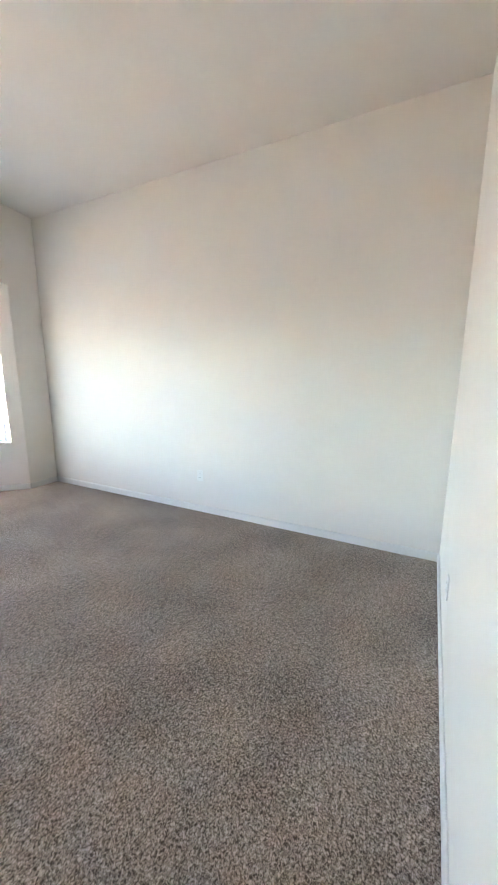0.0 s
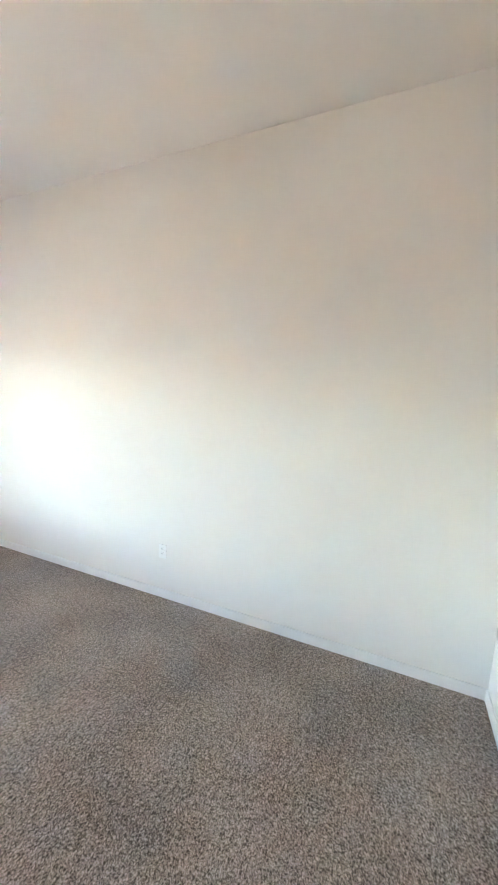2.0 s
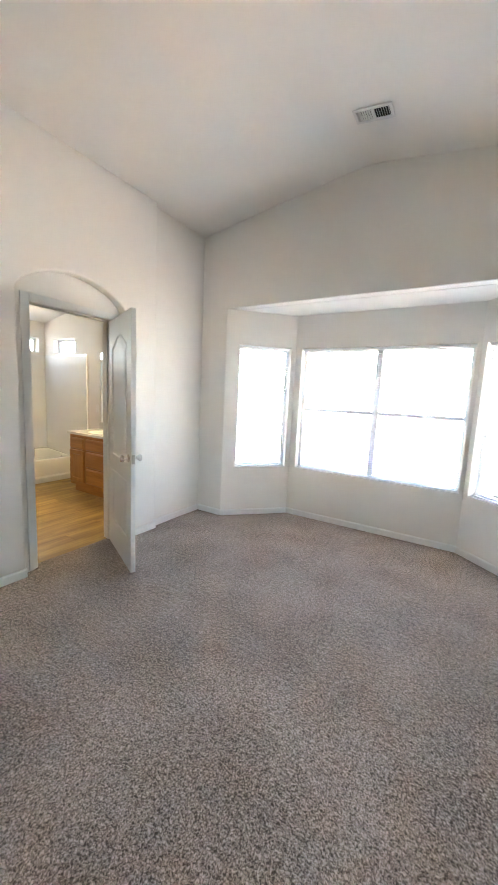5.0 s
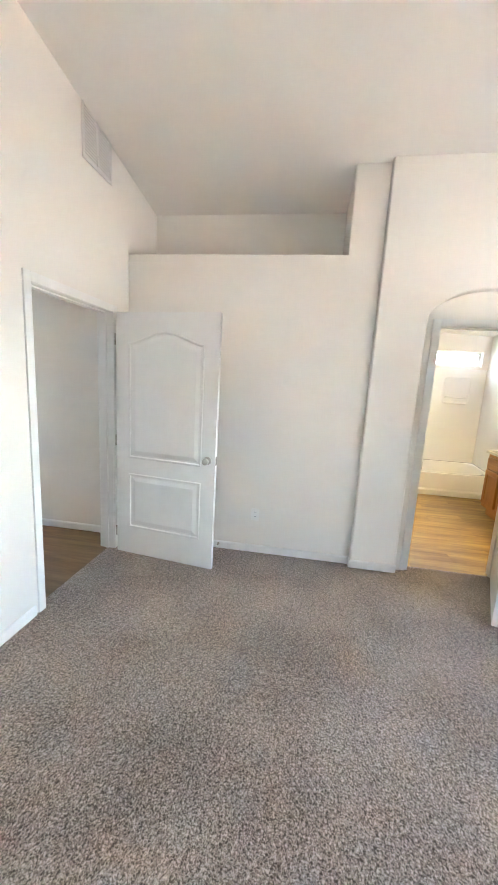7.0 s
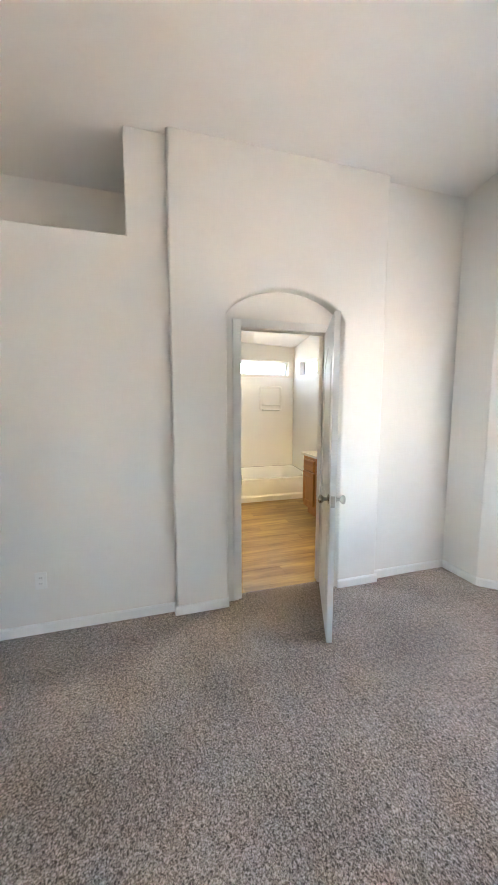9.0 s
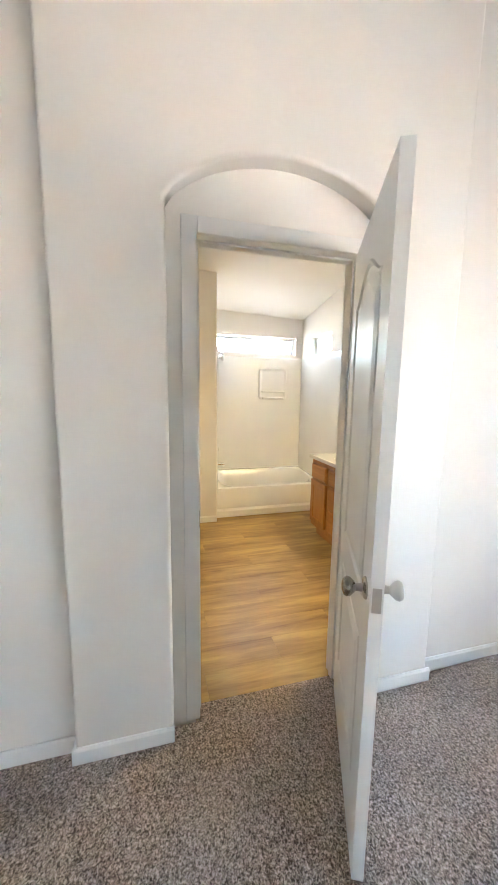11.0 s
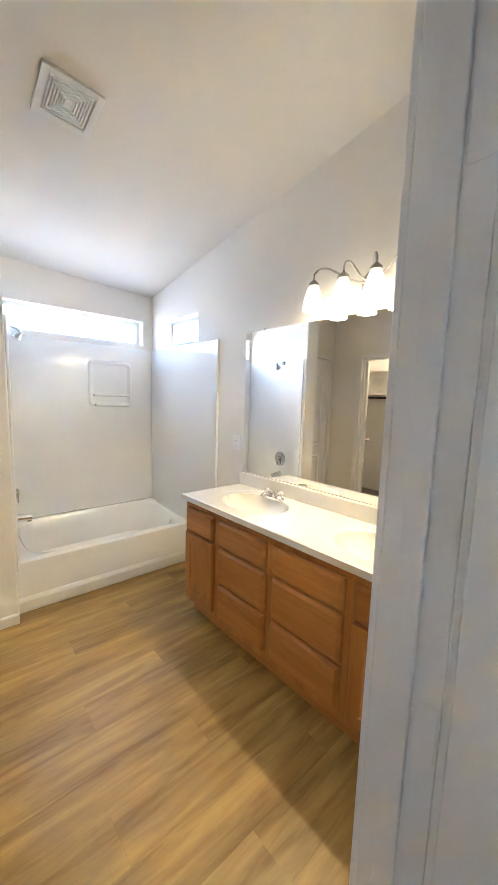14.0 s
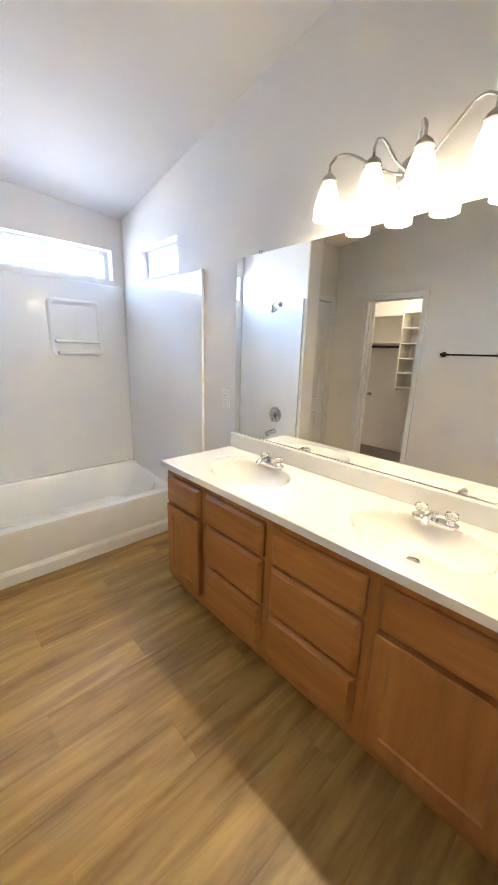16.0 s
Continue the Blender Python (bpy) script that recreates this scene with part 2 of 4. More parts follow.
def prism(bm, pts, axis, a, b):
    """Extrude a polygon of 2D points along an axis; the points are (y,z), (x,z) or (x,y)."""
    def at(p, c):
        return {"x": (c, p[0], p[1]), "y": (p[0], c, p[1]), "z": (p[0], p[1], c)}[axis]
    lo = [bm.verts.new(at(p, a)) for p in pts]
    hi = [bm.verts.new(at(p, b)) for p in pts]
    n = len(pts)
    bm.faces.new(lo)
    bm.faces.new(hi[::-1])
    for i in range(n):
        bm.faces.new((lo[i], hi[i], hi[(i + 1) % n], lo[(i + 1) % n]))


def lathe(bm, profile, steps=24, m=None):
    """Turn a list of (radius, height) about z."""
    rings = []
    for r, h in profile:
        rings.append([bm.verts.new((m or Matrix()) @ Vector((r * math.cos(2 * math.pi * i / steps), r * math.sin(2 * math.pi * i / steps), h)))
                      for i in range(steps)])
    for p, q in zip(rings, rings[1:]):
        for i in range(steps):
            bm.faces.new((p[i], p[(i + 1) % steps], q[(i + 1) % steps], q[i]))
    if profile[0][0] > 1e-4:
        bm.faces.new(rings[0][::-1])
    if profile[-1][0] > 1e-4:
        bm.faces.new(rings[-1])


def tube(bm, pts, r, steps=10):
    """A round bar through points."""
    pts = [Vector(p) for p in pts]
    rings = []
    up = Vector((0.31, 0.17, 0.93)).normalized()
    for i, p in enumerate(pts):
        d = (pts[min(i + 1, len(pts) - 1)] - pts[max(i - 1, 0)]).normalized()
        s = d.cross(up).normalized()
        u = s.cross(d)
        rings.append([bm.verts.new(p + r * (math.cos(2 * math.pi * k / steps) * s + math.sin(2 * math.pi * k / steps) * u)) for k in range(steps)])
    for a, b in zip(rings, rings[1:]):
        for k in range(steps):
            bm.faces.new((a[k], a[(k + 1) % steps], b[(k + 1) % steps], b[k]))
    bm.faces.new(rings[0][::-1])
    bm.faces.new(rings[-1])


def finish(bm, name, mat, bevel=0.0, segs=2, smooth=False):
    if bevel or smooth:
        bmesh.ops.remove_doubles(bm, verts=bm.verts, dist=1e-5)
    bmesh.ops.recalc_face_normals(bm, faces=bm.faces)
    if bevel:
        edges = [e for e in bm.edges if len(e.link_faces) == 2 and e.calc_face_angle(0) > 0.5]
        bmesh.ops.bevel(bm, geom=edges, offset=bevel, segments=segs, affect="EDGES", profile=0.5, clamp_overlap=True)
    if smooth:
        for f in bm.faces:
            f.smooth = True
    me = bpy.data.meshes.new(name)
    bm.to_mesh(me)
    bm.free()
    me.materials.append(mat)
    if smooth:
        me.set_sharp_from_angle(angle=radians(40))
    return me


def part(name, bm, mat, parent=None, label="", bevel=0.0, segs=2, smooth=False):
    ob = new(name, finish(bm, name, mat, bevel, segs, smooth))
    if parent is not None:
        ob.parent = parent
    if label:
        ob["label"] = label
    return ob


def thing(name, label, category, at=(0, 0, 0), rz=0.0, group="", kind=""):
    ob = new(name)
    ob.empty_display_size = 0.1
    ob.matrix_basis = pose(*at, 0, 0, rz)
    return tagged(ob, label, category, group, kind)


def boxes(*rows):
    bm = bmesh.new()
    for r in rows:
        box(bm, *r)
    return bm


def ring_wall(axis, n0, n1, s0, s1, z0, z1, hs0, hs1, hz0, hz1):
    """A wall slab with one rectangular opening through it."""
    bm = bmesh.new()

    def at(n, s, z):
        return bm.verts.new((n, s, z) if axis == "x" else (s, n, z))
    outer = ((s0, z0), (s1, z0), (s1, z1), (s0, z1))
    inner = ((hs0, hz0), (hs1, hz0), (hs1, hz1), (hs0, hz1))
    o0, i0 = [at(n0, *p) for p in outer], [at(n0, *p) for p in inner]
    o1, i1 = [at(n1, *p) for p in outer], [at(n1, *p) for p in inner]
    for i in range(4):
        k = (i + 1) % 4
        bm.faces.new((o0[i], o0[k], i0[k], i0[i]))
        bm.faces.new((o1[i], i1[i], i1[k], o1[k]))
        bm.faces.new((i0[i], i0[k], i1[k], i1[i]))
        bm.faces.new((o0[i], o1[i], o1[k], o0[k]))
    return bm


def structure(name, bm, mat, label, category, bevel=0.0, smooth=False):
    return tagged(part(name, bm, mat, bevel=bevel, smooth=smooth, segs=3), label, category, kind="structure")


def round_front(bm, x, r):
    """Rounded plaster corners along the front face of a slab that looks along x."""
    bmesh.ops.recalc_face_normals(bm, faces=bm.faces)
    edges = [e for e in bm.edges if all(abs(v.co.x - x) < 1e-5 for v in e.verts)]
    bmesh.ops.bevel(bm, geom=edges, offset=r, segments=4, affect="EDGES", profile=0.5, clamp_overlap=True)


# ---- plan of the rooms ----
X_E, Y_N = 3.75, 4.51                 # east and north walls of the bedroom
X_W, X_B = -0.058, -0.19             # west wall: bedroom face and bathroom face
RIDGE_X, RIDGE_Z, EAVE_W, EAVE_E = 1.75, 3.46, 3.19, 3.18
BAY_Y, BAY_X0, BAY_X1, BAY_Z = 5.12, 0.875, 2.735, 2.385
BAY_A, BAY_B = 0.30, 3.385            # the bay's opening in the north wall
DOOR_A, DOOR_B, DOOR_H = 2.585, 3.275, 2.04   # bathroom doorway
B_N, B_W, B_S = 4.475, -3.40, 1.95     # bathroom walls
STUB_A, STUB_B, STUB_X = 2.90, 3.094, -2.48
LIN_X = -2.94                         # wall with the linen closet door


def ceil_z(x):
    if x < RIDGE_X:
        return EAVE_W + (RIDGE_Z - EAVE_W) * (x - X_W) / (RIDGE_X - X_W)
    return EAVE_E + (RIDGE_Z - EAVE_E) * (X_E - x) / (X_E - RIDGE_X)


def bath_z(x, y):
    return 2.46 + 0.165 * (x - B_W) + 0.05 * (B_N - y)


# floors
bm = bmesh.new()
prism(bm, [(-0.147, DOOR_A), (-0.147, DOOR_B), (-0.02, DOOR_B), (X_W, 4.56), (BAY_A, 4.56), (BAY_X0, BAY_Y + 0.06), (BAY_X1, BAY_Y + 0.06), (BAY_B, 4.56),
           (X_E + 0.05, 4.56), (X_E + 0.05, -0.06), (X_W, -0.06), (X_W, DOOR_A)], "z", -0.06, 0.0)
structure("floor_bedroom", bm, CARPET, "taupe cut-pile carpet with trodden marks in an empty bedroom", "carpet")
structure("floor_hall", boxes((-0.2, 2.2, -3.0, -0.06, -0.06, -0.004)), HALLWOOD, "brown oak plank floor in the hallway", "floor")

# bedroom walls
structure("wall_east", boxes((X_E, X_E + 0.12, -0.12, 4.63, -0.05, 3.6)), WALL, "plain off-white painted bedroom wall", "wall")
bm = bmesh.new()
prism(bm, [(X_W - 0.1, 0 - 0.05), (BAY_A, -0.05), (BAY_A, BAY_Z), (BAY_B, BAY_Z), (BAY_B, -0.05), (X_E, -0.05), (X_E, 3.6), (X_W - 0.1, 3.6)], "y", Y_N, Y_N + 0.12)
structure("wall_north", bm, WALL, "off-white gabled wall above a bay window", "wall", bevel=0.012)
EN_A, EN_B, EN_H = 0.19, 1.10, 2.05
bm = bmesh.new()
prism(bm, [(-0.8, -0.05), (EN_A, -0.05), (EN_A, EN_H), (EN_B, EN_H), (EN_B, -0.05), (X_E, -0.05), (X_E, 3.6), (-0.8, 3.6)], "y", -0.12, 0.0)
structure("wall_south", bm, WALL, "off-white wall with the bedroom's entry doorway", "wall")
# west wall: low part with the plant ledge, pier, proud bay of the doorway, recess
NICHE_Z, NICHE_Y, NICHE_X = 2.559, 1.83, -0.64
RECESS_A, RECESS_B = 2.466, 3.375
bm = bmesh.new()
prism(bm, [(0, -0.05), (2.105, -0.05), (2.105, 3.5), (NICHE_Y, 3.5), (NICHE_Y, NICHE_Z), (0, NICHE_Z)], "x", X_B + 0.002, X_W)
round_front(bm, X_W, 0.016)
box(bm, X_B, X_W, 3.74, Y_N, -0.05, 3.5)
structure("wall_west", bm, WALL, "off-white wall with a plant ledge above it", "wall", smooth=True)
structure("ledge_niche", boxes((NICHE_X, X_B, 0, NICHE_Y, NICHE_Z - 0.1, NICHE_Z), (NICHE_X - 0.1, NICHE_X, 0, NICHE_Y + 0.018, NICHE_Z - 0.1, 3.5),
                               (NICHE_X, X_B, NICHE_Y, NICHE_Y + 0.018, NICHE_Z - 0.1, 3.5)), WALL, "deep off-white plant ledge under the sloping ceiling", "ledge")
bm = bmesh.new()
ARCH_S, ARCH_R = 2.115, 0.195
arch = [(2.085, -0.05), (2.085, 3.5), (3.74, 3.5), (3.74, -0.05), (RECESS_B, -0.05), (RECESS_B, ARCH_S)]
for i in range(1, 32):
    u = 1 - i / 32
    arch.append((RECESS_A + (RECESS_B - RECESS_A) * u, ARCH_S + ARCH_R * (1 - (2 * u - 1) ** 2) ** 0.72))
arch += [(RECESS_A, ARCH_S), (RECESS_A, -0.05)]
prism(bm, arch, "x", -0.085, 0)
round_front(bm, 0.0, 0.02)
box(bm, X_B, -0.085, 2.085, RECESS_A, -0.05, 3.5)
box(bm, X_B, -0.085, RECESS_B, 3.74, -0.05, 3.5)
box(bm, X_B, -0.085, RECESS_A, RECESS_B, DOOR_H + 0.02, 3.5)
box(bm, X_B, -0.085, RECESS_A, DOOR_A - 0.02, -0.05, DOOR_H + 0.02)
box(bm, X_B, -0.085, DOOR_B + 0.02, RECESS_B, -0.05, DOOR_H + 0.02)
structure("wall_doorway", bm, WALL, "proud off-white wall panel with an arched door recess", "wall", smooth=True)
# bay
for nm, p, q in (("wall_bay_west", (BAY_A, Y_N), (BAY_X0, BAY_Y)), ("wall_bay_east", (BAY_B, Y_N), (BAY_X1, BAY_Y))):
    d = Vector((q[0] - p[0], q[1] - p[1], 0))
    L = d.length
    d.normalize()
    n = Vector((-d.y, d.x, 0)) if nm.endswith("west") else Vector((d.y, -d.x, 0))
    bm = bmesh.new()
    W0, W1, WZ0, WZ1 = 0.15, L - 0.055, 0.585, 2.015
    for a, b, z0, z1 in ((0, W0, -0.05, BAY_Z + 0.1), (W1, L + 0.07, -0.05, BAY_Z + 0.1), (W0, W1, -0.05, WZ0), (W0, W1, WZ1, BAY_Z + 0.1)):
        base = [Vector((p[0], p[1], 0)) + d * s + n * t for s, t in ((a, 0), (b, 0), (b, 0.14), (a, 0.14))]
        prism(bm, [(v.x, v.y) for v in base], "z", z0, z1)
    structure(nm, bm, WALL, "angled off-white bay wall with a tall window", "wall")
MW0, MW1, WZ0, WZ1 = 0.955, 2.70, 0.585, 2.015
structure("wall_bay", ring_wall("y", BAY_Y, BAY_Y + 0.14, BAY_X0 - 0.02, BAY_X1 + 0.02, -0.05, BAY_Z + 0.1, MW0, MW1, WZ0, WZ1), WALL,
          "off-white bay wall below and around a wide window", "wall")
bm = bmesh.new()
prism(bm, [(BAY_A - 0.1, 4.63), (BAY_X0 - 0.1, BAY_Y + 0.2), (BAY_X1 + 0.1, BAY_Y + 0.2), (BAY_B + 0.1, 4.63)], "z", BAY_Z, BAY_Z + 0.12)
structure("ceiling_bay", bm, CEIL, "flat white ceiling of the window bay", "ceiling")
# bedroom ceiling
bm = bmesh.new()
soft = [(RIDGE_X + 0.2 * math.sin(math.pi * i / 24), ceil_z(RIDGE_X + 0.2 * math.sin(math.pi * i / 24)) - 0.014 * (1 - abs(math.sin(math.pi * i / 24))) ** 2) for i in range(-12, 13)]
prism(bm, [(-0.8, ceil_z(-0.8)), *soft, (X_E + 0.12, ceil_z(X_E + 0.12)), (X_E + 0.12, 3.75), (-0.8, 3.75)], "y", -0.14, 4.65)
structure("ceiling_bedroom", bm, CEIL, "low vaulted off-white ceiling with a soft ridge", "ceiling", smooth=True)
# hall
# unseen opening in the west wall, added to let sky light into the hall
structure("wall_hall_west", ring_wall("x", -0.18, -0.06, -3.0, -0.12, -0.05, 2.6, -2.9, -2.4, 1.4, 1.95), WALL, "beige hallway wall beyond the open door", "wall")
structure("wall_hall_east", boxes((1.5, 1.62, -3.0, -0.12, -0.05, 2.6)), WALL, "beige hallway wall beyond the open door", "wall")
structure("wall_hall_end", boxes((-0.18, 1.62, -3.12, -3.0, -0.05, 2.6)), WALL,
          "beige hallway end wall", "wall")
structure("ceiling_hall", boxes((-0.18, 1.62, -3.12, -0.12, 2.5, 2.62)), CEIL, "flat hallway ceiling", "ceiling")

# bathroom shell
BW_A, BW_B, BW_Z0, BW_Z1 = 3.135, 4.375, 1.97, 2.21
SW_A, SW_B, SW_Z0, SW_Z1 = -3.15, -2.55, 1.955, 2.19
structure("wall_bath_west", ring_wall("x", B_W - 0.15, B_W, 1.8, 4.6, -0.05, 3.3, BW_A, BW_B, BW_Z0, BW_Z1), WALL,
          "white wall over the tub with a transom window", "wall")
structure("wall_bath_north", ring_wall("y", B_N, B_N + 0.15, B_W, X_B, -0.05, 3.3, SW_A, SW_B, SW_Z0, SW_Z1), WALL,
          "white bathroom wall behind the vanity with a small high window", "wall")
structure("wall_stub", boxes((B_W, STUB_X, STUB_A, STUB_B, -0.05, 3.3)), WALL, "white stub wall at the end of the tub", "wall", bevel=0.012)
LD_A, LD_B = 2.02, 2.785
structure("wall_linen", boxes((LIN_X - 0.12, LIN_X, B_S, LD_A, -0.05, 3.3), (LIN_X - 0.12, LIN_X, LD_B, STUB_A, -0.05, 3.3), (LIN_X - 0.12, LIN_X, LD_A, LD_B, 2.06, 3.3)), WALL,
          "white wall round a closed linen closet door", "wall")
CL_A, CL_B, WC_A, WC_B = -2.51, -1.865, -0.885, -0.235
bm = bmesh.new()
prism(bm, [(B_W, -0.05), (CL_A, -0.05), (CL_A, 2.05), (CL_B, 2.05), (CL_B, -0.05), (WC_A, -0.05), (WC_A, 2.05), (WC_B, 2.05), (WC_B, -0.05),
           (X_B, -0.05), (X_B, 3.3), (B_W, 3.3)], "y", B_S - 0.1, B_S)
structure("wall_bath_south", bm, WALL, "white bathroom wall with closet and toilet doorways", "wall")
bm = bmesh.new()
cs = [(x, y, bath_z(x, y)) for x, y in ((B_W - 0.15, B_S - 0.1), (X_B, B_S - 0.1), (X_B, B_N + 0.15), (B_W - 0.15, B_N + 0.15))]
lo = [bm.verts.new(c) for c in cs]
hi = [bm.verts.new((c[0], c[1], c[2] + 0.1)) for c in cs]
bm.faces.new(lo)
bm.faces.new(hi[::-1])
for i in range(4):
    bm.faces.new((lo[i], hi[i], hi[(i + 1) % 4], lo[(i + 1) % 4]))
structure("ceiling_bath", bm, CEIL, "sloping white bathroom ceiling", "ceiling")
structure("subfloor_bath", boxes((B_W, -0.147, B_S, B_N, -0.06, -0.008), (-1.05, X_B, 0.2, B_S, -0.06, -0.008)), HALLWOOD, "dark underlay beneath vinyl planks", "subfloor")
# walk-in closet and toilet room behind the south wall
structure("wall_closet", boxes((-3.5, -3.4, 0.55, B_S - 0.1, -0.05, 2.5), (-1.25, -1.15, 0.2, B_S - 0.1, -0.05, 2.5), (-3.4, -1.25, 0.55, 0.65, -0.05, 2.5)), WALL,
          "beige walls of a walk-in closet", "wall")
structure("ceiling_closet", boxes((-3.5, X_B, 0.1, B_S - 0.1, 2.44, 2.5)), CEIL, "flat closet ceiling", "ceiling")
structure("floor_closet", boxes((-3.4, -1.25, 0.65, B_S, -0.06, 0.0)), HALLF, "brown carpet in the walk-in closet", "carpet")
structure("wall_toilet", boxes((-1.15, X_B, 0.1, 0.2, -0.05, 2.5),), WALL, "beige back wall of the toilet room", "wall")

# ---- baseboards and casings ----
BB = 0.068


def baseboard(x0, y0, x1, y1, name="baseboard"):
    d = Vector((x1 - x0, y1 - y0, 0))
    L = d.length
    bm = bmesh.new()
    prism(bm, [(0, 0), (0.012, 0), (0.012, BB - 0.012), (0.006, BB), (0, BB)], "x", 0, L)
    ob = structure(name, bm, TRIM, "low white painted baseboard along the wall", "baseboard")
    ob.matrix_basis = pose(x0, y0, 0, 0, 0, math.degrees(math.atan2(d.y, d.x)))
    return ob


for seg in ((X_E, 0, X_E, Y_N), (X_E, Y_N, BAY_B, Y_N), (BAY_B, Y_N, BAY_X1, BAY_Y), (BAY_X1, BAY_Y, BAY_X0, BAY_Y), (BAY_X0, BAY_Y, BAY_A, Y_N),
            (BAY_A, Y_N, X_W, Y_N), (X_W, Y_N, X_W, 3.74), (0, 3.752, 0, RECESS_B), (0, RECESS_A, 0, 2.073), (X_W, 2.085, X_W, 0), (X_W, 2.085, 0.012, 2.085),
            (EN_B + 0.06, 0, X_E, 0), (0.0, RECESS_A, -0.085, RECESS_A),
            (STUB_X, STUB_A - 0.012, STUB_X, STUB_B - 0.004), (LIN_X, STUB_A, STUB_X + 0.012, STUB_A), (CL_B + 0.06, B_S, WC_A - 0.06, B_S), (-0.06, -0.12, -0.06, -3.0)):
    if seg[2] < -2 and seg[0] < -2 and seg[1] != seg[3]:
        baseboard(seg[2], seg[3], seg[0], seg[1])
    elif seg == (LIN_X, STUB_A, STUB_X + 0.012, STUB_A):
        baseboard(seg[2], seg[3], seg[0], seg[1])
    elif seg[0] == X_W and seg[1] == 2.085 and seg[2] == 0.012:
        baseboard(seg[2], seg[3], seg[0], seg[1])
    else:
        baseboard(*seg)


def door_frame(name, axis, pos0, pos1, a, b, h, label, faces=(True, True), casing=0.057):
    """Jamb lining with stops and flat casings round an opening; axis is the wall's normal."""
    top = thing(name, label, "door frame", kind="structure")

    def wbox(bm, n0, n1, s0, s1, z0, z1):
        if axis == "x":
            box(bm, n0, n1, s0, s1, z0, z1)
        else:
            box(bm, s0, s1, n0, n1, z0, z1)
    for nm, s0, s1, z0, z1 in (("jamb", a - 0.02, a, 0, h), ("jamb", b, b + 0.02, 0, h), ("head", a - 0.02, b + 0.02, h, h + 0.02)):
        bm = bmesh.new()
        wbox(bm, pos0, pos1, s0, s1, z0, z1)
        part(nm, bm, TRIM, top, bevel=0.002)
    mid = (pos0 + pos1) / 2 - 0.004
    for s0, s1, z0, z1 in ((a, a + 0.01, 0, h), (b - 0.01, b, 0, h), (a + 0.01, b - 0.01, h - 0.01, h)):
        bm = bmesh.new()
        wbox(bm, mid - 0.017, mid + 0.017, s0, s1, z0, z1)
        part("stop", bm, TRIM, top, bevel=0.002)
    for side, p, s in ((0, pos0, -1), (1, pos1, 1)):
        if not faces[side]:
            continue
        for s0, s1, z0, z1 in ((a - casing, a - 0.001, 0, h + casing), (b + 0.001, b + casing, 0, h + casing), (a - 0.001, b + 0.001, h + 0.001, h + casing)):
            bm = bmesh.new()
            wbox(bm, min(p, p + s * 0.013), max(p, p + s * 0.013), s0, s1, z0, z1)
            part("casing", bm, TRIM, top, bevel=0.0025)
    return top


bath_frame = door_frame("door_frame_bath", "x", X_B, -0.083, DOOR_A, DOOR_B, DOOR_H, "white painted frame of the bathroom doorway", (True, True), 0.062)
for z in (0.2, 1.0, 1.82):
    part("hinge_leaf", boxes((-0.119, -0.086, DOOR_B - 0.0022, DOOR_B - 0.0003, z - 0.045, z + 0.045)), TRIM, bath_frame, "painted-over hinge leaf", bevel=0.001)
door_frame("door_frame_entry", "y", -0.12, 0.0, EN_A + 0.02, EN_B - 0.02, EN_H - 0.02, "white painted frame of the bedroom's entry doorway")
door_frame("door_frame_closet", "y", B_S - 0.1, B_S, CL_A + 0.02, CL_B - 0.02, 2.03, "white painted frame of the closet doorway")
door_frame("door_frame_toilet", "y", B_S - 0.1, B_S, WC_A + 0.02, WC_B - 0.02, 2.03, "white painted frame of the toilet room doorway")
door_frame("door_frame_linen", "x", LIN_X - 0.12, LIN_X, LD_A + 0.02, LD_B - 0.02, 2.04, "white painted frame of the linen closet", (False, True))

# ---- doors ----


def panel_outline(x0, x1, z0, z1, arch):
    pts = [(x0, z0), (x1, z0)]
    if not arch:
        return pts + [(x1, z1), (x0, z1)]
    for i in range(0, 17):
        u = i / 16
        s = abs(2 * u - 1)
        pts.append((x1 + (x0 - x1) * u, z1 - arch + arch * (0.5 + 0.5 * math.cos(math.pi * s)) ** 0.8))
    return pts


def inset(pts, d):
    cx = sum(p[0] for p in pts) / len(pts)
    x0, x1 = min(p[0] for p in pts), max(p[0] for p in pts)
    z0, z1 = min(p[1] for p in pts), max(p[1] for p in pts)
    cz = (z0 + z1) / 2
    return [(cx + (p[0] - cx) * (1 - 2 * d / (x1 - x0)), cz + (p[1] - cz) * (1 - 2 * d / (z1 - z0))) for p in pts]


def moulding(bm, pts, y, s):
    """A bead with a sunk quirk and a raised field, on the face y looking along s."""
    loops = [(0.0, 0.0), (0.006, 0.004), (0.014, 0.004), (0.022, -0.003), (0.034, -0.003), (0.066, 0.003)]
    rings = [[bm.verts.new((p[0], y + s * h, p[1])) for p in inset(pts, d)] for d, h in loops]
    n = len(pts)
    for a, b in zip(rings, rings[1:]):
        for i in range(n):
            bm.faces.new((a[i], a[(i + 1) % n], b[(i + 1) % n], b[i]))
    bm.faces.new(rings[-1])


